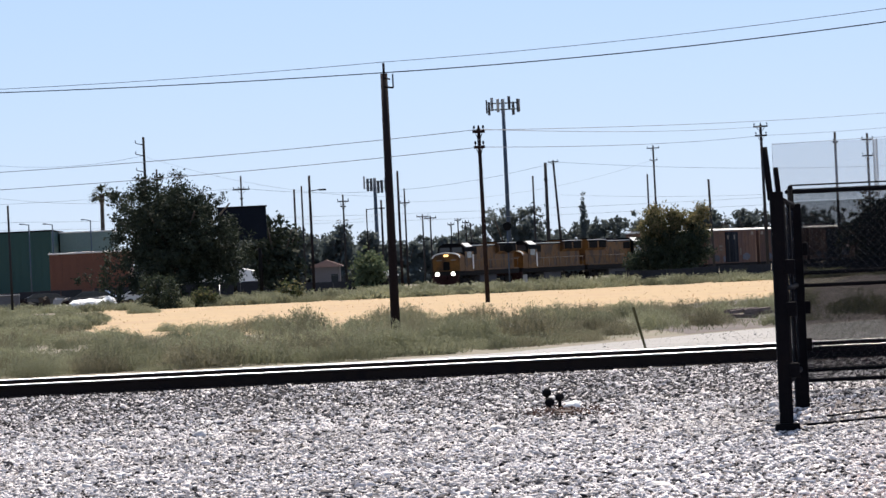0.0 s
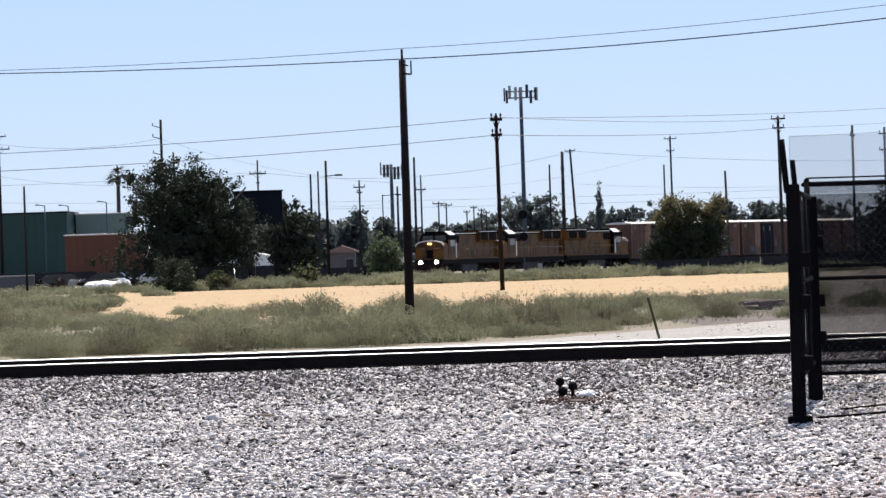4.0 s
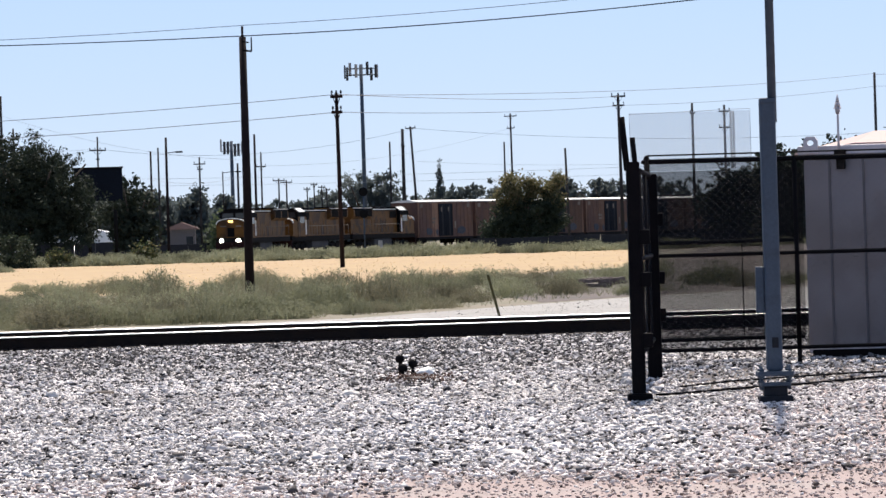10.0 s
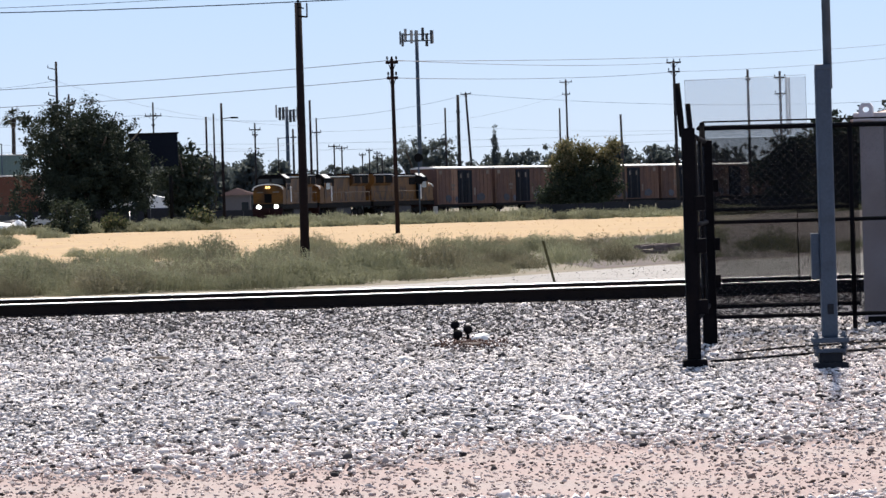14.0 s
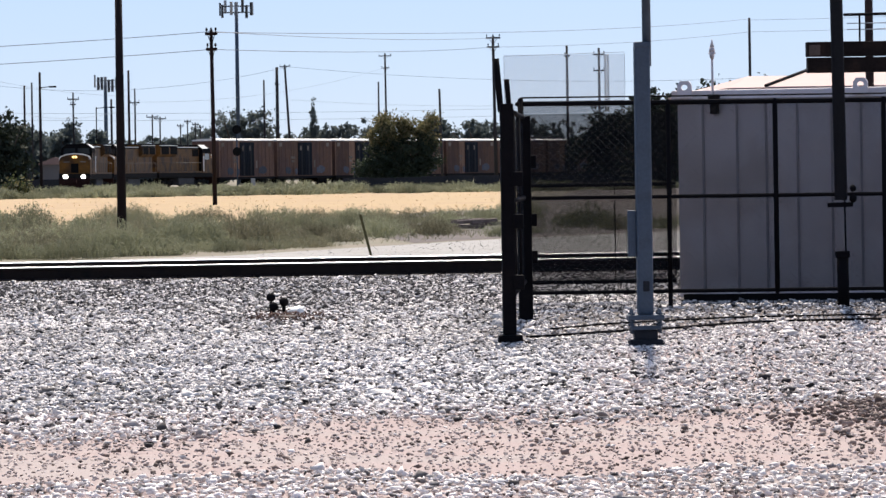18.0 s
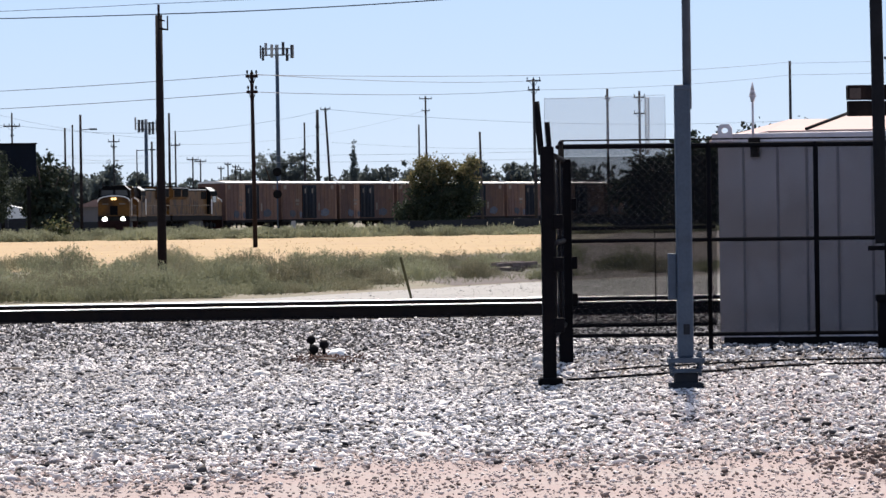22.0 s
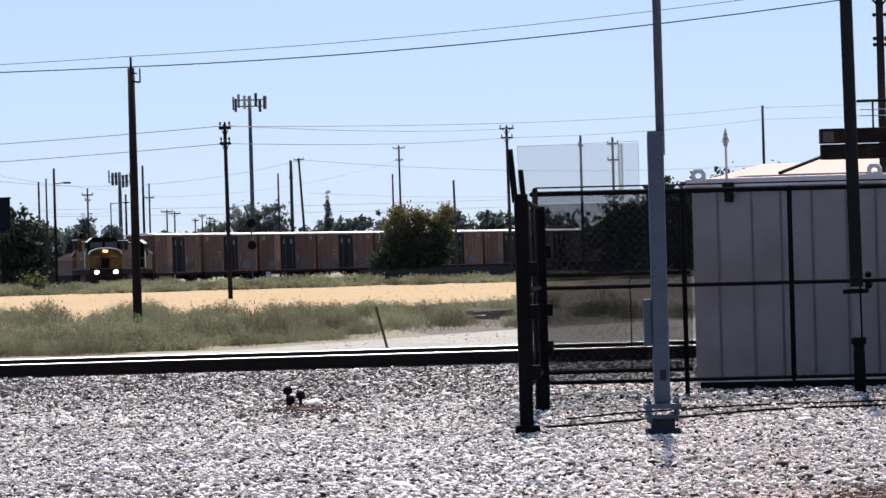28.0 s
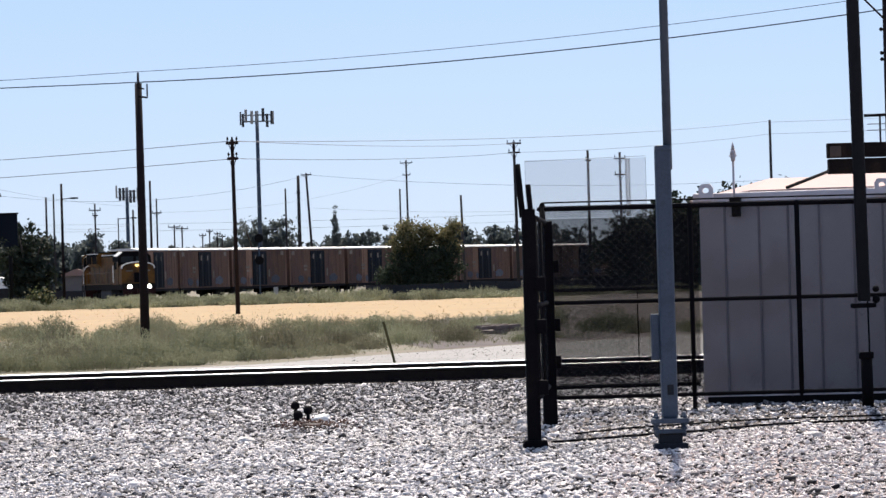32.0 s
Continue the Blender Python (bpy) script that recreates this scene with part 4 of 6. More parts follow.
for i, (x, y, s) in enumerate(((-27.04, 169.6, 0.68), (-29.69, 182.5, 0.68), (-10.49, 79.3, 0.84), (-16.96, 105.8, 0.62), (-27.78, 171.5, 0.60), (-10.26, 77.8, 0.86), (-15.19, 96.9, 0.83), (-10.24, 75.9, 0.54), (-13.04, 90.0, 0.73), (-18.27, 112.7, 0.54), (-10.00, 76.0, 0.75), (-12.45, 79.2, 0.76), (-10.33, 77.2, 0.73), (-14.90, 97.7, 0.69), (-21.80, 134.1, 0.87), (-32.43, 193.9, 0.78), (-16.59, 105.1, 0.71), (-11.60, 74.5, 0.59), (-21.87, 143.6, 0.78), (-19.66, 124.4, 0.84), (-16.00, 102.3, 0.91), (-30.74, 186.4, 0.60), (-12.73, 92.0, 0.61), (-23.43, 150.5, 0.71), (-15.92, 95.0, 0.90))):
    plant("sagebrush", bush_mesh[i % 6], x, y, s * 1.7, s * .85, "low spreading sagebrush clump on the green verge", "sagebrush along the track")

for k in range(95):
    b, down = random.uniform(-.185, -.10), random.uniform(.0084, .0138)
    if -.145 < b < -.11 and down < .0094:
        continue
    if b > -.138 and down > .0147 - (b + .138) * .195:
        continue
    s = random.uniform(.7, 1.35) * min(1.15, .0105 / down)
    plant("sagebrush", random.choice(far_bush_mesh), b * 1.42 / down, 1.42 / down, s * random.uniform(1.1, 1.6), s * random.uniform(.55, .9), "spreading green sagebrush clump at the end of the field", "sagebrush along the track")

# dry grass
field = [(-17.88, 128.9), (-9.55, 81.8), (-6.56, 79.6), (0, 76), (4, 86), (9, 100), (13, 106), (26, 206), (0, 196), (-26, 206)]
sheet("dry_field", field, -.020, material("dry_grass_thatch", (0.335, 0.238, 0.120), .95, 0, .34, .10, 1.4, .5, (0.262, 0.178, 0.096), .5), "sunlit golden dry grass field", "field")
x = rng.uniform(-.18, .28, 3200)
y = np.sqrt(rng.uniform(80 ** 2, 205 ** 2, 3200))
x = x * y
lo = np.interp(x, [-60, -8, 0, 4, 9, 30, 90], [86, 84, 80, 88, 104, 118, 130])
patch = bed_noise(x, y, .12)
keep = (x < .124 * y) & (x > -.145 * y + 1.5) & (y > lo + patch * 6) & (y < np.interp(x, [-30, 0, 30], [206, 196, 200]) + patch * 6) & (rng.uniform(size=len(x)) < .55 + patch)
x, y = x[keep], y[keep]
k = len(x)
a = rng.uniform(0, np.pi, k)
h = rng.uniform(.03, .08, k) * (1 + .5 * patch[keep])
w = rng.uniform(.02, .05, k)
base = np.stack([x, y * K, np.full(k, -.02)], 1)
wv = np.stack([np.cos(a) * w, np.sin(a) * w, np.zeros(k)], 1)
tip = base + np.stack([rng.normal(0, .09, k), rng.normal(0, .09, k), h], 1)
v = np.stack([base - wv, base + wv, tip], 1).reshape(-1, 3)
tagged(soup("dry_grass", v, np.arange(k * 3).reshape(-1, 3), M["gold"]), "golden dry grass", "grass", kind="stuff")
# thin weeds and straw on the near verge
k = 16000
x, y = in_view(rng, k, 49, 84)
keep = y > np.interp(x, [-14, -8, -1, 1, 4.5, 6.5, 14], [47.6, 47.8, 49.2, 51, 57, 60, 70]) + .4
x, y = x[keep], y[keep]
k = len(x)
a = rng.uniform(0, np.pi, k)
w = rng.uniform(.004, .010, k)
base = np.stack([x, y * K, np.full(k, -.03)], 1)
wv = np.stack([np.cos(a) * w, np.sin(a) * w, np.zeros(k)], 1)
tip = base + np.stack([rng.normal(0, .1, k), rng.normal(0, .1, k), rng.uniform(.06, .25, k)], 1)
v = np.stack([base - wv, base + wv, tip], 1).reshape(-1, 3)
tagged(soup("verge_weeds", v, np.arange(k * 3).reshape(-1, 3), M["sage"]), "thin grey-green weeds on the verge", "weeds", kind="stuff")


def tree(name, x, y, height, width, label, mat="leaf", leaves=7000, size=.22, seed=1, low=.12, group="", lobes=11, category="tree", slim=False):
    rng = np.random.default_rng(seed)
    t = thing(name, label, category, group, at=pose(x, y * K, 0))
    h, w = height, width / 2
    bm = bmesh.new()
    rod(bm, (0, 0, -.2), (rng.normal(0, .1), 0, h * .35), .035 * h * .7, .022 * h, 10)
    tips = []
    for k in range(6):
        a = k * 1.05 + rng.uniform(-.3, .3)
        e = (w * .6 * math.cos(a), w * .6 * math.sin(a), h * rng.uniform(.45, .8))
        rod(bm, (0, 0, h * rng.uniform(.2, .33)), e, .016 * h, .006 * h, 7)
        tips.append(e)
    part("trunk", bm, M["bark"], t)
    ls = []
    for k in range(lobes):
        a = rng.uniform(0, 2 * np.pi)
        q = rng.uniform(.1, .68)
        z = h * rng.uniform(low + .18, .80)
        shrink = 1 - .65 * max(0, (z / h - .55)) / .45
        r = w * rng.uniform(.34, .52)
        ls.append((w * q * math.cos(a) * shrink, w * q * math.sin(a) * shrink, z, r, r, h * rng.uniform(.14, .2)))
    ls.append((0, 0, h * .55, w * .62, w * .62, h * .36))
    ls.append((0, 0, h * (low + .2), w * .7, w * .7, h * .2))
    c = crown_mesh(rng, ls, leaves, size, M[mat], "crown", .75 if mat == "leaf_far" else 1.0)
    c.parent = t
    return t


tree("shade_tree", -22.0, 230, 11.1, 15.6, "large dense dark green shade tree", "leaf", 60000, .115, 3, .04, lobes=34)
tree("shade_tree", -15.6, 262, 8.2, 7.0, "dark tree standing behind the billboard", "leaf", 4500, .24, 4, .04)
fruit = thing("fruit_tree", "irregular green tree with sunlight coloured into its yellowish top", "tree", at=pose(17.9, 222 * K, 0))
bm = bmesh.new()
rod(bm, (0, 0, -.2), (.1, 0, 2.2), .2, .14, 10)
for ex, ey, ez in ((-2.0, .3, 3.0), (1.8, -.4, 3.2), (-.9, -.6, 5.2), (.7, .6, 5.3), (2.4, .2, 5.2)):
    rod(bm, (.1, 0, 1.6), (ex, ey, ez), .11, .04, 7)
part("trunk", bm, M["bark"], fruit)
fruit_rng = np.random.default_rng(5)
c = crown_mesh(fruit_rng, [(-2.1, 0, 1.75, 1.35, 1.5, 1.2), (-.4, -.5, 1.7, 1.5, 1.5, 1.25), (1.3, .2, 1.6, 1.4, 1.5, 1.1), (2.3, 0, 2.5, 1.0, 1.2, 1.0), (-1.5, .4, 3.1, 1.3, 1.4, 1.0), (.5, -.2, 3.2, 1.6, 1.5, 1.1), (2.0, .3, 3.7, 1.0, 1.1, .9), (-2.9, 0, 1.3, .7, .8, .7)], 13000, .11, M["leaf_green"], "crown")
c.parent = fruit
# upper lobes take the leaf colour that has sunlight painted in
c = crown_mesh(fruit_rng, [(-1.3, -.2, 4.4, 1.15, 1.2, 1.0), (-1.0, 0, 5.3, 1.0, 1.0, .8), (.1, .3, 4.6, 1.1, 1.2, .95), (.8, -.2, 5.2, .8, .9, .7), (1.9, 0, 4.8, .8, .9, .7), (2.75, .2, 5.5, .42, .5, .5), (2.3, .3, 4.0, .8, .9, .7)], 8500, .10, M["leaf_sunlit"], "top_growth")
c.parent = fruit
c["label"] = "yellowish leaves with the sunlight on the tree top in their colour"
tree("shrub", -19.4, 190, 2.3, 3.9, "rounded green shrub at the field edge", "leaf_green", 5200, .09, 6, -.1, "field edge shrubs", category="shrub")
tree("shrub", -16.6, 192, 1.3, 2.4, "low dark green shrub at the field edge", "leaf_light", 2200, .09, 7, -.1, "field edge shrubs", category="shrub")
tree("shrub", -11.0, 196, 1.3, 1.9, "low dark green shrub at the field edge", "leaf_light", 1000, .12, 8, -.1, "field edge shrubs", category="shrub")
tree("garden_tree", -8.2, 300, 4.2, 4.0, "small bright green garden tree", "leaf_pale", 5000, .18, 9, 0)
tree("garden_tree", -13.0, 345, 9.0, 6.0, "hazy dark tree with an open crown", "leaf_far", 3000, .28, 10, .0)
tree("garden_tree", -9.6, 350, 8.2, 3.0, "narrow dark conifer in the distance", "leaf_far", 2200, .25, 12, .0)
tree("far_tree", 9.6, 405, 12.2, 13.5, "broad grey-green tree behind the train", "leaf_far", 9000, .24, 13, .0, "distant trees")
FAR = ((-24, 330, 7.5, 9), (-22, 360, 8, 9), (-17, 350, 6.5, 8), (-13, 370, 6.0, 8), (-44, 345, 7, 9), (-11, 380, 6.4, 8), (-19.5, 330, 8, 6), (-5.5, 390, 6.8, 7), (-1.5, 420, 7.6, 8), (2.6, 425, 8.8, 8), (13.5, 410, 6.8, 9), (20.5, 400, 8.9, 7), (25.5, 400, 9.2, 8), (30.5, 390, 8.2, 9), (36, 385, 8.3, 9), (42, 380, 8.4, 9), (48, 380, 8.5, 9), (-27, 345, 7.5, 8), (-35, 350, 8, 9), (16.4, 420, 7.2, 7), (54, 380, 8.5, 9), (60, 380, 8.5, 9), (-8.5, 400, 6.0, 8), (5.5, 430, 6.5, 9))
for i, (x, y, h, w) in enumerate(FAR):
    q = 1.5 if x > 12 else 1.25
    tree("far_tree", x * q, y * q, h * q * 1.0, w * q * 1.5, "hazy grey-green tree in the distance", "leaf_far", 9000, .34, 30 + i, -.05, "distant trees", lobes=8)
for i, (x, y, h, w) in enumerate(((33.5, 215, 6.6, 5.0), (37.0, 212, 8.0, 6.5), (41.5, 214, 8.6, 7), (46, 216, 8.4, 7))):
    tree("shade_tree", x, y, h, w, "dark tree behind the equipment enclosure", "leaf", 5200, .2, 60 + i, -.02, "trees behind the enclosure")
# slim cypress
cyp = thing("cypress", "slim dark pointed cypress in the distance", "tree", at=pose(24.2, 480 * K, 0) @ Matrix.Scale(1.32, 4))
bm = bmesh.new()
rod(bm, (0, 0, -.2), (0, 0, 5), .16, .08)
part("trunk", bm, M["bark"], cyp)
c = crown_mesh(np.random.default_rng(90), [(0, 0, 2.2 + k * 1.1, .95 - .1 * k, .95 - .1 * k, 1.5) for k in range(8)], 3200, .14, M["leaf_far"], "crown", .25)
c.parent = cyp
# palm
palm = thing("fan_palm", "tall fan palm with a round dark head", "palm tree", at=pose(-43.85, 360 * K, 0))
bm = bmesh.new()
rod(bm, (0, 0, -.2), (.2, 0, 13.2), .33, .24)
rod(bm, (.19, 0, 12.5), (.2, 0, 13.8), .26, .40)
part("trunk", bm, M["bark"], palm)
rng2 = np.random.default_rng(91)
vs, fs = [], []
for k in range(46):
    a, e = rng2.uniform(0, 2 * np.pi), rng2.uniform(-.55, 1.2)
    d = Vector((math.cos(a) * math.cos(e), math.sin(a) * math.cos(e), math.sin(e)))
    s = d.cross(Vector((0, 0, 1))).normalized()
    o = Vector((.2, 0, 13.9))
    m = o + d * .9
    for q in range(5):
        an = (q - 2) * .35
        t = o + (d * math.cos(an) + s * math.sin(an)) * rng2.uniform(1.5, 2.15) + Vector((0, 0, -.3 - .12 * abs(q - 2)))
        i = len(vs)
        vs += [m - s * .16, m + s * .16, t]
        fs.append((i, i + 1, i + 2))
    i = len(vs)
    vs += [o - s * .04, o + s * .04, m]
    fs.append((i, i + 1, i + 2))
c = soup("fronds", [tuple(q) for q in vs], fs, M["palmleaf"], palm)


# ---- poles, tower, wires ----
def utility_pole(x, y, h, r, arms=(), label="weathered wooden utility pole", mat="greypole", lean=0.0, name="utility_pole"):
    """arms: (height, half width, insulators)."""
    p = thing(name, label, "utility pole", "utility poles", at=pose(x, y * K, 0, 0, lean, 0))
    bm = bmesh.new()
    rod(bm, (0, 0, -.3), (0, 0, h), r, r * .72, 12)
    part("shaft", bm, M[mat], p, smooth=True)
    for z, hw, ins in arms:
        bm = bmesh.new()
        box(bm, -hw, hw, -.06 - r, .06 - r, z - .07, z + .07, .01)
        for s in (-1, 1):
            rod(bm, (s * hw * .55, -r, z - .05), (0, -r * .5, z - .55), .02, n=5)
        arm = part("crossarm", bm, M[mat], p)
        for k in range(ins):
            bm = bmesh.new()
            xx = -hw + .08 + (2 * hw - .16) * k / max(1, ins - 1)
            rod(bm, (xx, -r, z + .07), (xx, -r, z + .16), .025, n=6)
            rod(bm, (xx, -r, z + .16), (xx, -r, z + .3), .06, .035, 8)
            part("insulator", bm, M["under"], arm)
    return p


pole_a = utility_pole(-1.118, 60.6, 5.83, .105, (), "dark brown wooden utility pole in the brush", "pole")
bm = bmesh.new()
rod(bm, (0, 0, 5.78), (0, 0, 6.06), .027)
part("top_pin", bm, M["pole"], pole_a)
bm = bmesh.new()
rod(bm, (.0, -.08, 5.54), (.19, -.08, 5.51), .02)
rod(bm, (.19, -.08, 5.51), (.19, -.08, 5.81), .017)
rod(bm, (.0, -.08, 5.73), (.13, -.08, 5.70), .016)
part("bracket", bm, M["under"], pole_a, "small offset wire bracket")
utility_pole(2.01, 135, 8.40, .115, ((8.23, .30, 3), (7.48, .27, 2)), "dark utility pole with two short crossarms", "pole", -.4)
utility_pole(32.2, 420, 19.3, .18, ((18.9, .95, 3), (17.1, .6, 2)), lean=-.3)
utility_pole(31.2, 422, 15.1, .17)
utility_pole(26.6, 230, 12.5, .15, ((12.35, .6, 3), (11.6, .5, 2)), lean=-.5)
utility_pole(53.9, 260, 15.3, .16)
utility_pole(35.4, 250, 12.5, .15, ((11.6, .25, 1),), "utility pole with a small side bracket")
utility_pole(39.8, 260, 12.7, .15, ((12.1, .55, 3), (10.6, .55, 3)))
utility_pole(13.2, 400, 14.9, .17)
utility_pole(15.07, 400, 16.7, .29, ((14.2, .33, 1),), "thick weathered utility pole")
utility_pole(17.1, 400, 17.0, .2, ((16.8, .75, 3),), lean=-3.0, label="leaning utility pole with a short crossarm")
utility_pole(27.0, 280, 9.7, .15, lean=-1.2)
utility_pole(-12.2, 260, 11.2, .15, ((9.0, .06, 1),), "dark slim wooden utility pole", "pole")
utility_pole(-15.75, 300, 11.3, .14, mat="pole")
utility_pole(-15.94, 320, 12.3, .13)
utility_pole(-5.05, 330, 13.9, .17, mat="pole")
utility_pole(-7.55, 350, 11.1, .17)
utility_pole(-4.6, 350, 12.4, .13, ((10.6, .6, 2),))
utility_pole(-11.6, 330, 11.4, .13, ((10.6, .7, 3), (10.0, .35, 1)))
utility_pole(-21.4, 300, 13.0, .12, ((11.55, .9, 4), (10.6, .2, 0)))
arm_pole = utility_pole(-34.8, 330, 19.3, .2, (), "tall utility pole with offset arms")
for z in (18.6, 17.3, 15.4):
    bm = bmesh.new()
    rod(bm, (0, -.1, z - .25), (-.95, -.1, z), .06, .045, 8)
    rod(bm, (-.95, -.1, z - .02), (-.95, -.1, z + .34), .06, .04, 8)
    part("side_arm", bm, M["greypole"], arm_pole, "short upswept side arm with an insulator")
utility_pole(-31.0, 200, 7.8, .1)
utility_pole(-32.4, 320, 15.0, .14)
utility_pole(-54.0, 330, 18.7, .2, ((17.9, .9, 3), (16.4, 1.3, 4)), "tall utility pole with two crossarms")
for x, y, h in ((-47.6, 322, 9.4), (-44.9, 322, 9.3), (-41.5, 330, 9.8)):
    lp = thing("yard_light", "slim yard light pole with a bent arm", "lamp post", "yard lights", at=pose(x, y * K, 0))
    bm = bmesh.new()
    rod(bm, (0, 0, -.1), (0, 0, h), .09, .07)
    part("pole", bm, M["steel"], lp)
    bm = bmesh.new()
    rod(bm, (0, 0, h - .05), (-.75, 0, h + .1), .05)
    box(bm, -1.1, -.7, -.12, .12, h + .02, h + .16, .03)
    part("lamp_arm", bm, M["steel"], lp)
for x, y, h, w in ((-12.2, 259.8, 9.85, .95), (-8.9, 330, 9.6, 1.6)):
    lp = thing("street_lamp", "street lamp with a long outreach arm", "street lamp", "street lamps", at=pose(x, y * K, 0))
    bm = bmesh.new()
    rod(bm, (0, 0, -.1), (0, 0, h), .07)
    part("pole", bm, M["pole"], lp)
    bm = bmesh.new()
    rod(bm, (0, 0, h - .1), (w, 0, h), .04)
    part("arm", bm, M["pole"], lp)
    bm = bmesh.new()
    box(bm, w - .1, w + .6, -.12, .12, h - .1, h + .06, .03)
    part("lamp_head", bm, M["under"], lp)
utility_pole(-2.6, 370, 9.5, .13, ((9.2, .8, 3),))
utility_pole(-1.6, 372, 9.3, .13, ((9.0, .8, 3),))
for i, (x, h) in enumerate(((1.2, 8.8), (2.2, 9.4), (3.3, 9.0), (4.0, 8.6))):
    utility_pole(x, 400, h, .12, ((h - .3, .5, 2),))
near_pole = utility_pole(13.52, 54, 9.5, .09, ((7.55, 1.1, 4), (6.7, .9, 3)), "dark utility pole with a can transformer", "pole")
bm = bmesh.new()
rod(bm, (.185, -.05, 5.36), (.185, -.05, 5.60), .082, n=16)
rod(bm, (.08, -.05, 5.5), (.15, -.05, 5.5), .02, n=6)
part("transformer", bm, M["steel"], near_pole, "grey can transformer")
bm = bmesh.new()
rod(bm, (.17, -.05, 5.6), (.17, -.05, 5.74), .03, .02, 8)
part("bushing", bm, M["under"], near_pole)
for z in (6.0, 5.54, 5.42):
    for s in (-1, 1):
        bm = bmesh.new()
        ball(bm, (s * .11, -.02, z), .04, 2)
        part("insulator", bm, M["under"], near_pole)
bm = bmesh.new()
arc = [Vector((.27 + .1 * math.sin(a), -.05, 5.35 + .2 * math.cos(a))) for a in [k * math.pi / 8 for k in range(9)]]
for p, q in zip(arc, arc[1:]):
    rod(bm, p, q, .006, n=5)
part("loop_wire", bm, M["under"], near_pole)

# monopole towers
for x, y, h, w, n in ((9.43, 400, 26.1, 2.36, 9), (-9.9, 420, 16.4, 1.6, 6)):
    t = thing("cell_tower", "grey steel monopole tower with panel antennas", "cell tower", "cell towers", at=pose(x, y * K, 0))
    bm = bmesh.new()
    rod(bm, (0, 0, 0), (0, 0, h), .34, .24, 16)
    part("monopole", bm, M["steel"], t, smooth=True)
    for z in (h - 1.5, h - .6):
        bm = bmesh.new()
        for k in range(12):
            a, b = k * math.pi / 6, (k + 1) * math.pi / 6
            rod(bm, (w * .9 * math.cos(a), w * .9 * math.sin(a), z), (w * .9 * math.cos(b), w * .9 * math.sin(b), z), .05, n=6)
        part("platform_ring", bm, M["steel"], t)
    bm = bmesh.new()
    for k in range(3):
        a = k * 2.1
        rod(bm, (0, 0, h - 1.5), (w * .9 * math.cos(a), w * .9 * math.sin(a), h - 1.5), .07, n=6)
    part("platform_arms", bm, M["steel"], t)
    for k in range(n):
        a = k * 2 * math.pi / n + .2
        bm = bmesh.new()
        dz = .35 * math.sin(k * 4.7)
        box(bm, -.19, .19, -.1, .1, h - 1.95 + dz, h - .05 + dz, .03)
        ob = part("antenna_panel", bm, M["tank"] if k % 3 else M["concrete"], t, "grey panel antenna")
        ob.matrix_basis = pose(w * math.cos(a), w * math.sin(a), 0, 0, 0, math.degrees(a) + 90)


def wire(a, b, sag, r, label="thin dark overhead wire"):
    bm = bmesh.new()
    a, b = Vector((a[0], a[1] * K, a[2])), Vector((b[0], b[1] * K, b[2]))
    pts = [a.lerp(b, k / 24) - Vector((0, 0, 4 * sag * (k / 24) * (1 - k / 24))) for k in range(25)]
    d = (b - a).cross(Vector((0, 0, 1))).normalized()
    mat = M["under" if r < .015 else "line"]
    rings = [[bm.verts.new(p + (d * math.cos(k * 1.257) + Vector((0, 0, math.sin(k * 1.257)))) * r) for k in range(5)] for p in pts]
    for q0, q1 in zip(rings, rings[1:]):
        for k in range(5):
            bm.faces.new((q0[k], q0[(k + 1) % 5], q1[(k + 1) % 5], q1[k]))
    return tagged(finish(bm, "overhead_wire", mat), label, "wire", "overhead wires")


wire((-1.118, 60.6, 5.85), (13.6, 54, 6.4), .2, .012)
wire((-1.118, 60.6, 6.08), (13.6, 54, 6.66), .18, .006)
wire((-36.2, 66.1, 7.86), (-1.118, 60.6, 5.85), .59, .011)
wire((-36.2, 66.1, 7.94), (-1.118, 60.6, 6.08), .75, .006)
for z, far_z in ((8.34, 12.35), (7.48, 11.6)):
    wire((-63, 141, z + .35), (2.01, 135, z), 1.1, .016)
    wire((2.01, 135, z), (26.6, 230, far_z), .25, .016)
wire((26.6, 230, 11.6), (53.9, 260, 14.0), .3, .016)
wire((53.9, 260, 15.1), (110, 300, 19.5), .6, .016)
wire((53.9, 260, 14.0), (110, 300, 18.2), .6, .016)
wire((2.01, 135, 8.3), (53.9, 260, 15.2), .5, .016)
wire((-120, 330, 15), (-21.4, 300, 11.7), 1.5, .016)
wire((-21.4, 300, 11.7), (12.5, 300, 12.9), 1.6, .016)
wire((12.5, 300, 12.9), (80, 300, 12.0), 1.6, .016)
wire((-60, 340, 10.5), (80, 345, 9.8), 1.2, .016)
wire((-60, 345, 9.6), (80, 350, 8.8), 1.0, .016)
wire((-34.8, 330, 17.0), (-4.6, 350, 11.4), 1.3, .016)
wire((-54, 330, 17.0), (-34.8, 330, 17.1), .8, .016)
wire((-54, 330, 13.2), (-21.4, 300, 11.6), 1.2, .016)
wire((-4.6, 350, 10.7), (32.2, 420, 17.2), 1.4, .016)
wire((-15.75, 300, 8.2), (-4.6, 350, 10.2), .9, .016)
wire((17.1, 400, 12.0), (80, 430, 12.5), 1.2, .016)

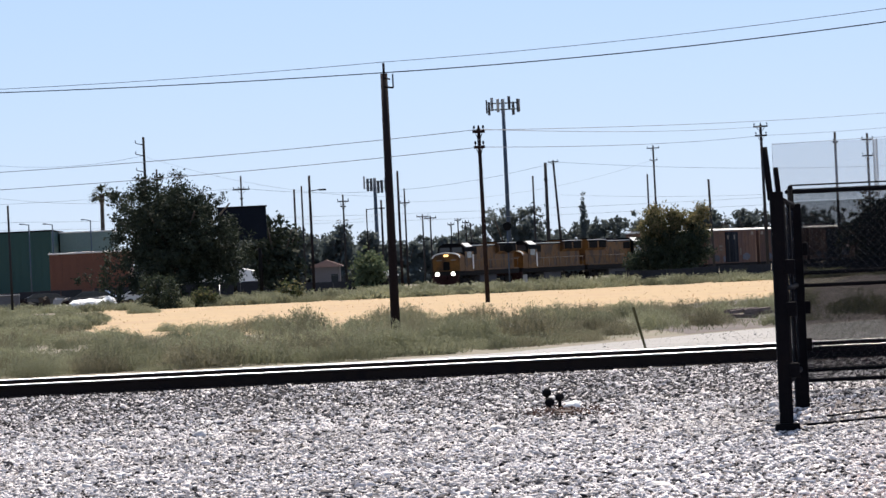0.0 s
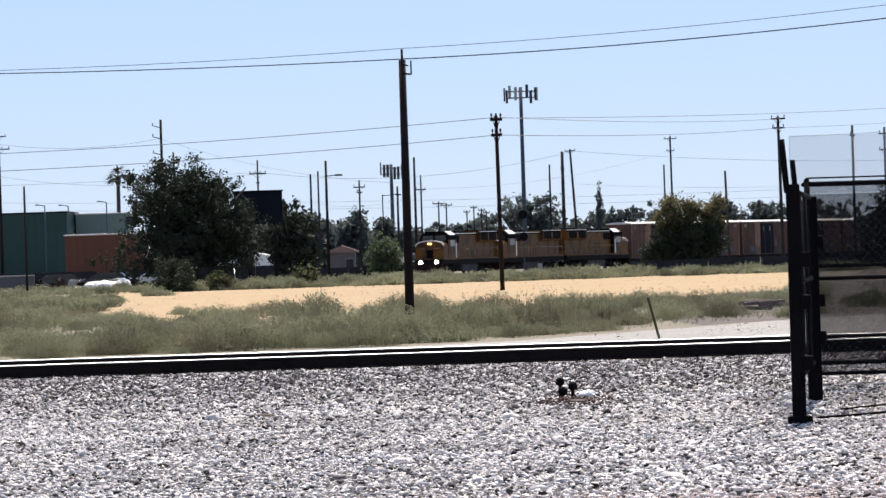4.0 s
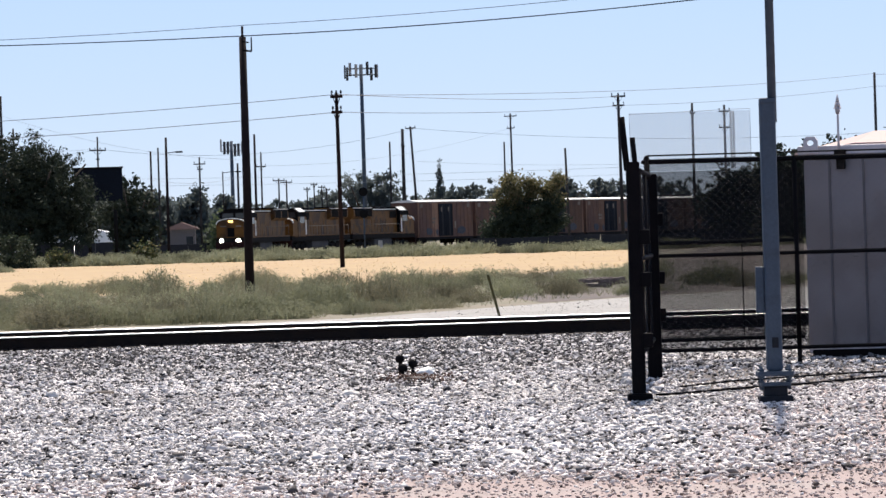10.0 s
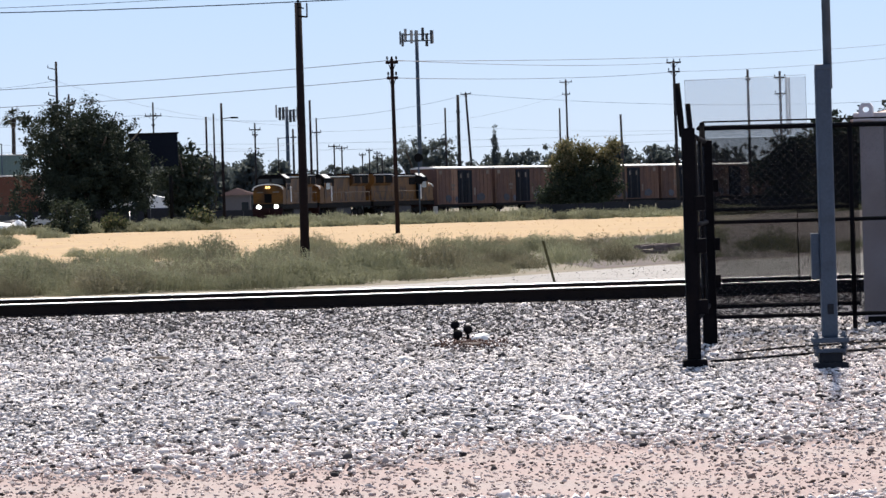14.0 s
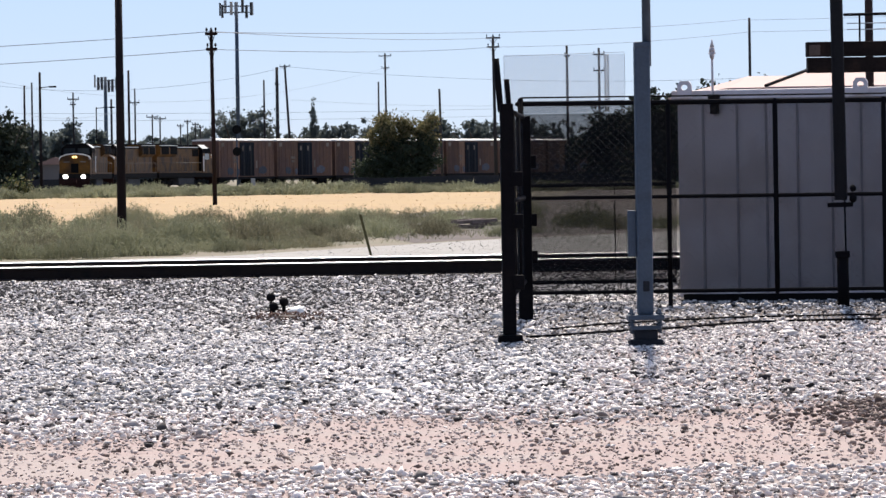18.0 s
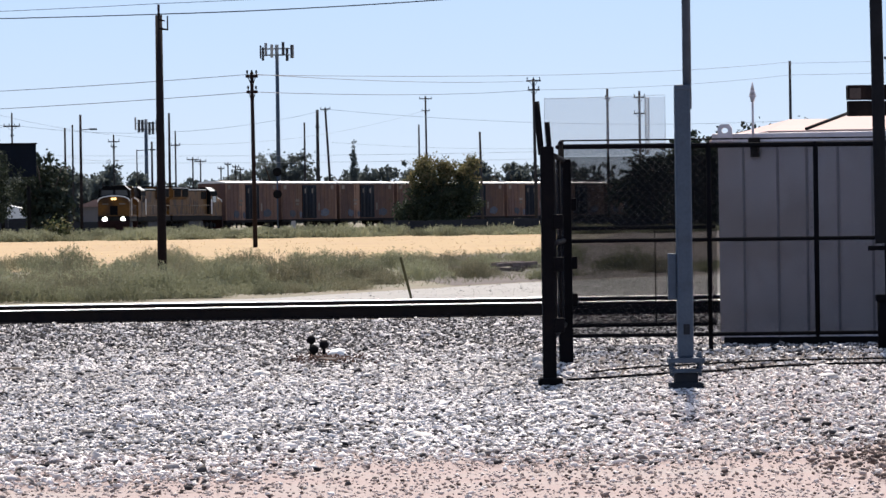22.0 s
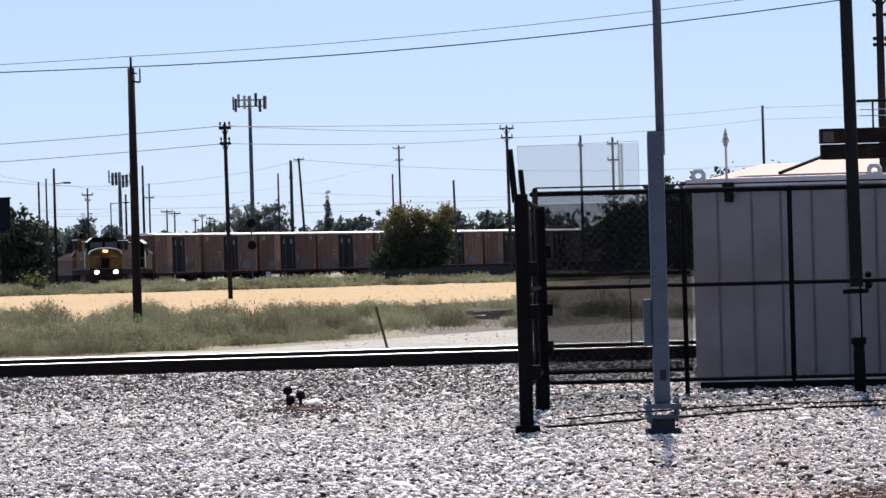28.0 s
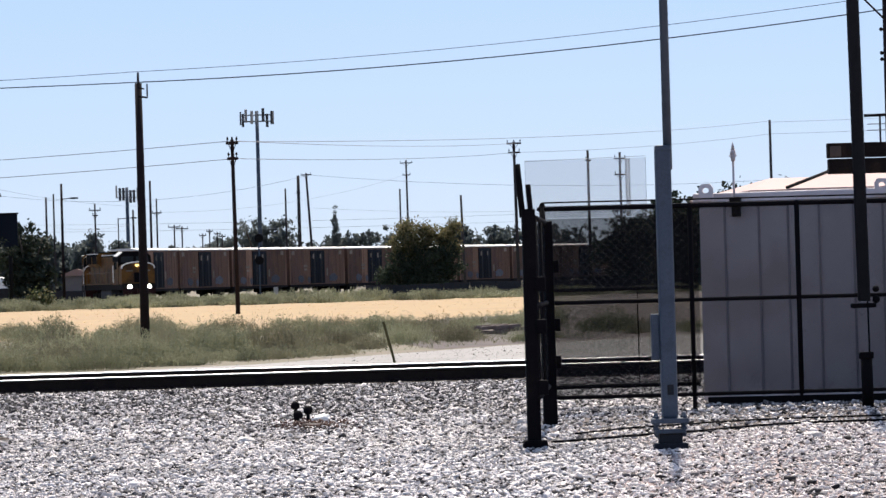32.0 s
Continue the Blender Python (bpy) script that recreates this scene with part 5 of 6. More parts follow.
# ---- structures in the distance ----
def shed(name, x0, x1, y0, y1, h, mat, label, category, rise=0.0, roof="carroof", ribs=0, openings=()):
    """A low building: walls, a pitched or flat roof, ribbed cladding, dark openings (x0, x1, z0, z1) in its front."""
    b = thing(name, label, category)
    y0, y1 = y0 * K, y0 * K + y1 - y0
    bm = bmesh.new()
    box(bm, x0, x1, y0, y1, -.1, h, .02)
    part("wall", bm, mat, b)
    bm = bmesh.new()
    m = (x0 + x1) / 2
    if rise:
        extrude_profile(bm, [(x0 - .4, h - .05), (x1 + .4, h - .05), (x1 + .4, h + .1), (m, h + rise + .1), (x0 - .4, h + .1)], y0 - .4, y1 + .4)
    else:
        box(bm, x0 - .1, x1 + .1, y0 - .1, y1 + .1, h, h + .16, .03)
    part("roof", bm, M[roof], b)
    for k in range(ribs):
        bm = bmesh.new()
        x = x0 + (k + .5) * (x1 - x0) / ribs
        box(bm, x - .05, x + .05, y0 - .05, y0 + .02, 0, h - .05)
        part("rib", bm, mat, b)
    for x, xx, z, zz in openings:
        bm = bmesh.new()
        box(bm, x, xx, y0 - .03, y0 + .05, z, zz, .01)
        part("opening", bm, M["glass"], b, "dark window or doorway")
    return b


green = material("dark_green_cladding", (0.009, 0.048, 0.040), .6, 0, .12, .3, 4, .1)
pale_green = material("pale_green_cladding", (0.16, 0.225, 0.205), .6, 0, .12, .3, 4, .1)
rust_wall = material("orange_brown_cladding", (0.12, 0.042, 0.022), .7, 0, .15, .3, 4, .1, (0.10, .036, .02), .3)
beige = material("beige_stucco", (0.125, 0.115, 0.115), .9, 0, .1, .5, 6, .2)
slate = material("dark_fence_boards", (0.028, 0.029, 0.034), .9, 0, .25, .6, 6, .2, spec=.1)
pinkroof = material("sunlit_pale_roof", (0.38, 0.27, 0.25), .8, 0, .05, .3, 4, .05)
M["pinkroof"] = pinkroof
M["faded_roof"] = material("faded_pink_tiles", (0.23, 0.15, 0.13), .9, 0, .2, 1, 8, .2)
shed("warehouse", -58, -46.2, 330, 352, 8.7, green, "dark green clad warehouse", "warehouse", roof="locogrey", ribs=14)
shed("warehouse", -46.0, -39.8, 336, 352, 8.5, pale_green, "pale green side bay of the warehouse", "warehouse", roof="carroof", ribs=8)
shed("storehouse", -42.3, -33.9, 300, 312, 5.5, rust_wall, "orange-brown clad storehouse beside the yard", "building", ribs=10)
shed("house", -25.4, -15.6, 282, 292, 1.6, beige, "low house with a pale roof behind a fence", "house", 1.3, "white", openings=((-23, -22, .5, 1.3), (-20, -19, .5, 1.3)))
shed("house", -15.4, -12.4, 330, 338, 3.0, beige, "small grey house with a faded pink roof among trees", "house", .7, "faded_roof", openings=((-13.4, -12.6, 1, 2.1), (-12.0, -11.4, 1, 2.1)))
shed("house", -9.2, -5.8, 325, 333, 1.6, beige, "low beige house among trees", "house", .9, "white", openings=((-8.4, -7.6, .5, 1.3),))
ls = thing("long_shed", "low building with a sunlit pale pink roof", "building", at=Matrix.Diagonal((1, K, 1, 1)))
bm = bmesh.new()
box(bm, 25.3, 46, 120.4, 134, -.1, 4.7, .02)
part("wall", bm, M["wood"], ls, "dark shaded wall")
bm = bmesh.new()
extrude_profile(bm, [(119.8, 4.7), (134.4, 4.7), (134.4, 4.8), (127.2, 5.55), (119.8, 4.82)], 23.9, 46.4)
for v in bm.verts:
    if v.co.z > 5.4 and v.co.y < 30:
        v.co.y += 2.4
bmesh.ops.transform(bm, matrix=Matrix(((0, 1, 0, 0), (1, 0, 0, 0), (0, 0, 1, 0), (0, 0, 0, 1))), verts=bm.verts)
bmesh.ops.recalc_face_normals(bm, faces=bm.faces)
part("roof", bm, pinkroof, ls)
bm = bmesh.new()
top = [bm.verts.new(p) for p in ((25.4, 119.3, 4.83), (46, 119.3, 4.83), (46, 127, 6.08), (29.9, 127, 6.08))]
low = [bm.verts.new(v.co - Vector((0, 0, .12))) for v in top]
bm.faces.new(top)
bm.faces.new(low[::-1])
for k in range(4):
    bm.faces.new((top[k], low[k], low[(k + 1) % 4], top[(k + 1) % 4]))
bmesh.ops.recalc_face_normals(bm, faces=bm.faces)
part("raised_roof", bm, pinkroof, ls, "raised front slope of pale roofing")
bm = bmesh.new()
rod(bm, (25.4, 119.3, 4.88), (29.9, 127, 6.13), .07, n=8)
part("verge_board", bm, M["under"], ls, "dark verge board")
for x0, x1, y, h in ((-46, -34, 262, 1.6), (-33.6, -13, 268, 1.7), (-16, -6, 300, 1.25), (13, 46, 214, 1.05)):
    f = thing("board_fence", "low dark boundary fence", "fence", "boundary fences")
    k = int((x1 - x0) / 2.0)
    for i in range(k):
        bm = bmesh.new()
        box(bm, x0 + i * 2.0, x0 + i * 2.0 + 1.96, y * K, y * K + .08, -.05, h + .05 * math.sin(i * 5.1), .01)
        part("panel", bm, slate, f)

# billboard
board_blue = material("dark_blue_board", (0.007, 0.010, 0.017), .85, 0, .25, .6, 6, .2, spec=.1)
bb = thing("billboard", "dark billboard seen from behind on two posts", "billboard", at=pose(0, 236 * (K - 1), 0))
bm = bmesh.new()
box(bm, -18.93, -14.84, 236, 236.4, 5.12, 7.9, .03)
part("panel", bm, board_blue, bb)
for x in (-17.7, -15.5):
    bm = bmesh.new()
    rod(bm, (x, 236.3, -.1), (x, 236.3, 5.4), .16)
    part("post", bm, M["under"], bb)
bm = bmesh.new()
box(bm, -19.03, -14.74, 235.9, 236.5, 7.85, 7.98, .02)
part("top_trim", bm, M["under"], bb)
# dark box sign by the hut
bs = thing("box_sign", "dark brown box sign mounted behind the hut", "sign", at=pose(-.1, 45 * (K - 1), 0))
bm = bmesh.new()
board = material("dark_brown_sign_board", (0.012, 0.009, 0.009), .8, 0, .4, 2, 20, .2, (0.022, 0.014, 0.012), .4, spec=.05)
box(bm, 10.36, 12.9, 45, 45.3, 3.18, 3.42, .015)
part("upper_panel", bm, board, bs)
bm = bmesh.new()
box(bm, 10.37, 12.9, 45.01, 45.29, 2.92, 3.165, .015)
part("lower_panel", bm, board, bs)
bm = bmesh.new()
box(bm, 10.39, 10.57, 44.985, 45.01, 3.2, 3.37, .005)
part("plate", bm, material("faded_brown_plate", (0.06, 0.04, 0.034), .8, 0, .3, 6, 40, .1), bs, "small faded brown plate")
for x in (10.9, 12.6):
    bm = bmesh.new()
    rod(bm, (x, 45.4, -.1), (x, 45.4, 3.5), .05)
    part("post", bm, M["under"], bs)
for x in (11.26, 11.72, 12.2, 12.68):
    bm = bmesh.new()
    rod(bm, (x, 45.4, 3.4), (x, 45.4, 3.86), .016, n=8)
    part("baluster", bm, M["under"], bs)
bm = bmesh.new()
rod(bm, (11.0, 45.4, 3.86), (12.9, 45.4, 3.88), .024)
part("top_bar", bm, M["under"], bs)
for z in (3.62, 3.72):
    bm = bmesh.new()
    rod(bm, (11.05, 45.4, z), (12.9, 45.4, z), .008, n=6)
    part("guard_wire", bm, M["line"], bs)
# block signal beside the far track
sg = thing("block_signal", "dark round-headed railway signal on a thin mast", "railway signal", at=pose(5.25, 228 * K, 0))
bm = bmesh.new()
rod(bm, (0, 0, 0), (0, 0, 5.2), .06)
part("mast", bm, M["steel"], sg)
for z in (5.1, 3.3):
    bm = bmesh.new()
    rod(bm, (0, -.1, z), (0, -.06, z), .36, n=20)
    hd = part("head", bm, M["under"], sg, "round dark signal head")
    bm = bmesh.new()
    rod(bm, (0, -.35, z), (0, -.1, z), .12, .12, 12)
    part("hood", bm, M["under"], hd)
bm = bmesh.new()
box(bm, 1.1, 1.45, -.2, .2, 0, 1.1, .02)
part("case", bm, M["concrete"], sg, "pale signal case")


def parked_car(x, y, ang, mat, label):
    c = thing("parked_car", label, "car", "parked cars", at=pose(x, y * K, 0, 0, 0, ang))
    bm = bmesh.new()
    extrude_profile(bm, [(-2.2, .35), (2.2, .35), (2.25, .75), (1.5, .92), (.85, 1.4), (-1.1, 1.42), (-1.9, .98), (-2.25, .9)], -.85, .85)
    bmesh.ops.bevel(bm, geom=list(bm.edges), offset=.05, segments=2, affect="EDGES")
    part("body", bm, mat, c)
    bm = bmesh.new()
    extrude_profile(bm, [(1.3, .95), (.8, 1.34), (-1.05, 1.36), (-1.65, .98)], -.87, .87)
    part("glazing", bm, M["glass"], c)
    for sx in (-1.35, 1.35):
        for sy in (-.8, .8):
            bm = bmesh.new()
            rod(bm, (sx, sy - .1, .32), (sx, sy + .1, .32), .32, n=16)
            part("wheel", bm, M["under"], c)
    return c


dark_paint = material("dark_car_paint", (0.03, 0.03, 0.035), .3, 0, .1, 1, 10, 0, coat=.5)
white_paint = material("white_car_paint", (0.7, 0.7, 0.7), .3, 0, .05, 1, 10, 0, coat=.5)
for x, y, a, m, l in ((-33.5, 235, 5, dark_paint, "dark parked car at the yard edge"), (-29.4, 236, -4, dark_paint, "dark parked car at the yard edge"), (-25.5, 238, 3, white_paint, "white parked car at the yard edge"), (-38, 236, 2, dark_paint, "dark parked car at the yard edge"), (-21.2, 272, 90, white_paint, "white parked car before the house")):
    parked_car(x, y, a, m, l)
yw = thing("yard_wall", "low dark grey yard wall with a pale coping", "wall", at=pose(0, 205 * (K - 1), 0))
for k in range(4):
    bm = bmesh.new()
    box(bm, -45 + k * 3.45, -41.57 + k * 3.45, 205, 205.2, -.05, 1.36, .02)
    part("wall_panel", bm, M["yard_block"], yw)
bm = bmesh.new()
box(bm, -45, -31.2, 204.9, 205.3, 1.36, 1.45, .02)
part("coping", bm, M["concrete"], yw, "pale sunlit coping")
for k in range(34):
    bm = bmesh.new()
    w, h = random.uniform(.35, 1.5), random.uniform(.2, 1.1)
    box(bm, -w / 2, w / 2, -.3, .3, 0, h, .03)
    for v in bm.verts:
        v.co.x += v.co.z * random.uniform(-.3, .3)
        v.co.z *= random.uniform(.8, 1.2)
    pale = k % 9 == 4
    piece = thing("scrap_piece", "pale battered piece of scrap lying at the field edge" if pale else "dark battered piece of scrap lying at the field edge", "scrap", "scrap at the field edge", at=pose(-36.4 + 11.5 * k / 34, (231 + (k * 7 % 5)) * K, -.05, random.uniform(-8, 8), random.uniform(-14, 14), random.uniform(-35, 35)))
    part("sheet" if pale else "slab", bm, M["concrete" if pale else ("tank", "bark", "under", "pole")[k % 4]], piece)
tarp = boulder(-28.5, 226, 2.3, 1.0, .6, "crumpled white tarpaulin at the field edge", 70, "white", "white_tarpaulin")
tarp["category"], tarp["group"] = "tarpaulin", "field edge litter"
tarp = boulder(-31.2, 226.6, 1.0, .8, .3, "small crumpled white tarpaulin at the field edge", 72, "white", "white_tarpaulin")
tarp["category"], tarp["group"] = "tarpaulin", "field edge litter"
for tx, ty, sx, sz in ((-29.9, 226.2, 1.0, .55), (-27.2, 225.7, .9, .72), (-28.6, 225.5, 1.3, .62)):
    tarp = boulder(tx, ty, sx, .6, sz, "peaked fold of white tarpaulin over scrap at the field edge", 73 + int(sz * 10), "white", "white_tarpaulin")
    tarp["category"], tarp["group"] = "tarpaulin", "field edge litter"
# heap of old timbers in the brush
old_timber = material("bleached_old_timber", (0.15, 0.115, 0.10), .9, 0, .4, 2, 20, .4, (0.06, 0.045, 0.04), .4, per=.3)
heap = thing("timber_heap", "heap of dark weathered timbers in the brush", "timber heap", at=pose(7.5, 68 * K, 0))
for i in range(9):
    bm = bmesh.new()
    box(bm, -.35, .35, -.07, .07, 0, .09, .015)
    ob = part("timber", bm, old_timber, heap)
    ob.matrix_basis = pose(random.uniform(-.5, .5), random.uniform(-.9, .9), .02 + .07 * (i % 3), 0, random.uniform(-6, 6), random.uniform(-35, 35))


# ---- train ----
SPEED, HEAD0 = 3.015, (0.04, 649.1)


def heading(u):
    """Degrees by which the track turns from straight at the viewer towards his left, u metres on from the lead nose's first place."""
    return float(np.interp(u, [-70, -45, -20, 0, 20, 40, 60, 80, 100], [21.6, 20.9, 19.65, 16.89, 12.39, 6.54, -0.42, -7.94, -15.54]))


STEP = 0.5
U0, U1 = -440.0, 120.0
path_x, path_y = {0: HEAD0[0]}, {0: HEAD0[1]}
for i in range(int(U1 / STEP)):
    a = radians(heading((i + .5) * STEP))
    path_x[i + 1], path_y[i + 1] = path_x[i] - STEP * math.sin(a), path_y[i] - STEP * math.cos(a)
for i in range(0, int(U0 / STEP), -1):
    a = radians(heading((i - .5) * STEP))
    path_x[i - 1], path_y[i - 1] = path_x[i] + STEP * math.sin(a), path_y[i] + STEP * math.cos(a)


def on_track(u):
    i = math.floor(u / STEP)
    f = u / STEP - i
    return Vector((path_x[i] * (1 - f) + path_x[i + 1] * f, path_y[i] * (1 - f) + path_y[i + 1] * f, 0))


TRACK_Z = 0.12


def vehicle_pose(u_mid, half, flip=False):
    """On the track with its middle at u_mid, its two trucks half a metre count apart each way; it runs towards its own -y."""
    a, b = on_track(u_mid + half), on_track(u_mid - half)
    m = (a + b) / 2
    d = a - b
    ang = math.degrees(math.atan2(d.y, d.x)) + 90
    return pose(m.x, m.y, TRACK_Z, 0, 0, ang + (180 if flip else 0))


def truck(parent, y, axles, gap, name="truck"):
    bm = bmesh.new()
    L = gap * (axles - 1) / 2 + .75
    for s in (-1, 1):
        box(bm, s * 1.02 - .09, s * 1.02 + .09, y - L, y + L, .42, .80, .05)
        for k in range(axles):
            yy = y + (k - (axles - 1) / 2) * gap
            box(bm, s * 1.10 - .08, s * 1.10 + .08, yy - .22, yy + .22, .34, .72, .03)
    box(bm, -.9, .9, y - .5, y + .5, .45, .85, .03)
    tr = part(name, bm, M["under"], parent, "dark grimy truck frame")
    for k in range(axles):
        yy = y + (k - (axles - 1) / 2) * gap
        bm = bmesh.new()
        rod(bm, (-.72, 0, 0), (.72, 0, 0), .085)
        for s in (-1, 1):
            rod(bm, (s * .70, 0, 0), (s * .82, 0, 0), .50, n=20)
            rod(bm, (s * .66, 0, 0), (s * .72, 0, 0), .53, n=20)
            for q in range(4):
                a = q * math.pi / 2
                rod(bm, (s * .83, .26 * math.cos(a), .26 * math.sin(a)), (s * .80, .26 * math.cos(a), .26 * math.sin(a)), .07, n=6)
        w = part("wheelset", bm, M["rust"], tr, "steel wheelset")
        w.matrix_basis = pose(0, yy, .50)
    return tr


def arch(hw, z, rise, n=14):
    """An arched edge from +hw to -hw, springing at z."""
    return [(hw * math.cos(math.pi * i / n), z + rise * math.sin(math.pi * i / n) ** .8) for i in range(n + 1)]


def locomotive():
    """A six-axle diesel with a wide arched nose; its nose looks to -y. 21.6 m long, 4.6 m high."""
    lo = thing("diesel_locomotive", "yellow freight locomotive with a grey roof", "locomotive", "freight train")
    H = 10.8
    bm = bmesh.new()
    box(bm, -1.5, 1.5, -H + .35, H - .35, 1.1, 1.62, .03)
    part("frame", bm, M["under"], lo, "dark frame with side sill")
    bm = bmesh.new()
    box(bm, -1.51, 1.51, -H + .5, H - .5, 1.60, 1.72, .01)
    part("sill_stripe", bm, M["yellow"], lo, "yellow sill band")
    bm = bmesh.new()
    extrude_profile(bm, [(-1.5, 1.5), (1.5, 1.5)] + arch(1.5, 3.0, .55), -H + .7, -H + 2.5)
    part("nose", bm, M["yellow"], lo, "wide arched yellow nose")
    # white rim paints the sun's glint along the nose top
    bm = bmesh.new()
    rim = arch(1.55, 3.02, .59) + arch(1.46, 2.99, .52)[::-1]
    extrude_profile(bm, rim, -H + .64, -H + .82)
    part("nose_rim", bm, M["white"], lo, "white rim standing for the sun's glint along the nose top")
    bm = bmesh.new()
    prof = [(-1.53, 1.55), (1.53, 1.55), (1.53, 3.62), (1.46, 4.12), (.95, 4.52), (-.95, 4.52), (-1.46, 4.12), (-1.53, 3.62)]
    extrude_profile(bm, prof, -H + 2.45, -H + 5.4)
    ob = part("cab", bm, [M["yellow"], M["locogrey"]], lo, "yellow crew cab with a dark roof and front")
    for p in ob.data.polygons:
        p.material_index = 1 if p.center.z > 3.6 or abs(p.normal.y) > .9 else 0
    # pale overlays put the sun streak on the cab roof slopes into colour
    for s in (-1, 1):
        bm = bmesh.new()
        pts = [(s * .97, -H + 3.1, 4.535), (s * 1.47, -H + 3.1, 4.14), (s * 1.47, -H + 5.3, 4.14), (s * .97, -H + 5.3, 4.535)]
        top = [bm.verts.new(p) for p in pts]
        low = [bm.verts.new((p[0], p[1], p[2] - .03)) for p in pts]
        bm.faces.new(top)
        bm.faces.new(low)
        for k in range(4):
            bm.faces.new((top[k], low[k], low[(k + 1) % 4], top[(k + 1) % 4]))
        bmesh.ops.recalc_face_normals(bm, faces=bm.faces)
        part("roof_panel", bm, M["carroof"], lo, "pale overlay on the cab roof slope with the sun's glare in its colour")
        bm = bmesh.new()
        box(bm, s * 1.535 - .015, s * 1.535 + .015, -H + 3.1, -H + 4.7, 2.95, 3.6, .01)
        part("side_window", bm, M["glass"], lo)
        bm = bmesh.new()
        box(bm, s * 1.56 - .03, s * 1.56 + .03, -H + 5.0, -H + 5.25, 1.75, 3.3, .01)
        part("grab_rail", bm, M["white"], lo, "pale cab corner handrail")
    for x0, x1 in ((-1.3, -.12), (.12, 1.3)):
        bm = bmesh.new()
        extrude_profile(bm, [(x0, 3.55), (x1, 3.55), (x1 * .93, 4.1), (x0 * .93, 4.1)], -H + 2.40, -H + 2.46)
        part("windscreen", bm, M["glass"], lo, "dark cab window")
    for dx in (-.13, .13):
        bm = bmesh.new()
        rod(bm, (dx, -H + .72, 3.26), (dx, -H + .62, 3.26), .12, n=14)
        part("number_board", bm, M["board"], lo, "dim amber nose headlight")
    for s in (-1, 1):
        bm = bmesh.new()
        box(bm, s * .8 - .3, s * .8 + .3, -H + .66, -H + .72, 2.72, 2.84, .01)
        part("number_plate", bm, M["placard"], lo, "pale plate on the nose front")
    bm = bmesh.new()
    box(bm, -.36, .36, -H + .67, -H + .72, 1.7, 2.62, .03)
    part("nose_door", bm, M["locogrey"], lo, "dark nose door")
    for s in (-1, 1):
        bm = bmesh.new()
        rod(bm, (s * .87, -H + .2, 1.32), (s * .87, -H + .55, 1.32), .21, n=16)
        can = part("ditch_light", bm, M["under"], lo, "round ditch light housing")
        bm = bmesh.new()
        rod(bm, (s * .87, -H + .19, 1.32), (s * .87, -H + .16, 1.32), .20, n=16)
        part("lens", bm, M["beam"], can, "glowing lens")
        for z in (.5, .8, 1.1):
            bm = bmesh.new()
            box(bm, s * 1.42 - .1, s * 1.42 + .1, -H + .25, -H + .75, z - .02, z + .02, .005)
            part("step", bm, M["under"], lo)
    bm = bmesh.new()
    extrude_profile(bm, [(-1.45, .2), (1.45, .2), (1.5, 1.2), (-1.5, 1.2)], -H + .1, -H + .4)
    box(bm, -.25, .25, -H - .35, -H + .1, .75, 1.1, .03)
    part("pilot", bm, M["red_pilot"], lo, "dark reddish pilot plate and coupler")
    bm = bmesh.new()
    prof = [(-1.1, 1.55), (1.1, 1.55), (1.1, 4.1), (.85, 4.36), (-.85, 4.36), (-1.1, 4.1)]
    extrude_profile(bm, prof, -H + 5.4, H - 7.2)
    ob = part("engine_hood", bm, [M["yellow"], M["locogrey"]], lo, "long yellow engine hood")
    for p in ob.data.polygons:
        p.material_index = 1 if p.normal.z > .3 else 0
    bm = bmesh.new()
    prof = [(-1.1, 1.55), (1.1, 1.55), (1.1, 3.25), (1.5, 3.55), (1.5, 4.22), (1.3, 4.5), (-1.3, 4.5), (-1.5, 4.22), (-1.5, 3.55), (-1.1, 3.25)]
    extrude_profile(bm, prof, H - 7.2, H - .9)
    ob = part("radiator", bm, [M["yellow"], M["locogrey"]], lo, "flared radiator housing")
    for p in ob.data.polygons:
        p.material_index = 1 if p.normal.z > .3 else 0
    for s in (-1, 1):
        for y0, y1, z0, z1, x in ((-H + 5.6, -H + 7.8, 3.3, 4.05, 1.11), (H - 6.9, H - 4.5, 3.52, 4.24, 1.51), (H - 3.9, H - 1.3, 3.52, 4.24, 1.51)):
            bm = bmesh.new()
            box(bm, s * x - .02, s * x + .02, y0, y1, z0, z1, .01)
            gr = part("grille", bm, M["under"], lo, "dark intake grille")
            for k in range(5):
                bm = bmesh.new()
                zz = z0 + (k + .5) * (z1 - z0) / 5
                box(bm, s * x - .035, s * x + .035, y0 + .04, y1 - .04, zz - .02, zz + .02)
                part("louvre", bm, M["locogrey"], gr)
        # pale strips stand for the highlight on hood and radiator roof edges
        bm = bmesh.new()
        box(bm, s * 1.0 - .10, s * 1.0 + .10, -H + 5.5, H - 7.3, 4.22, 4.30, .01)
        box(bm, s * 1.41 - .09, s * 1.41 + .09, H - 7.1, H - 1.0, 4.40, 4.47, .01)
        part("roof_edge", bm, M["carroof"], lo, "pale strip painting the sun's highlight along the roof edge")
        for k in range(6):
            bm = bmesh.new()
            yy = -H + 8.2 + k * .95
            box(bm, s * 1.105 - .012, s * 1.105 + .012, yy, yy + .88, 1.75, 3.2, .01)
            part("hood_door", bm, M["yellow"], lo)
    for y0 in (-3.4, .2, H - 6.0, H - 4.2, H - 2.4):
        bm = bmesh.new()
        z = 4.34 if y0 < 3 else 4.48
        rod(bm, (0, y0, z), (0, y0, z + .14), .62, n=20)
        part("fan", bm, M["locogrey"], lo)
    bm = bmesh.new()
    box(bm, -.35, .35, -1.9, -.4, 4.3, 4.6, .05)
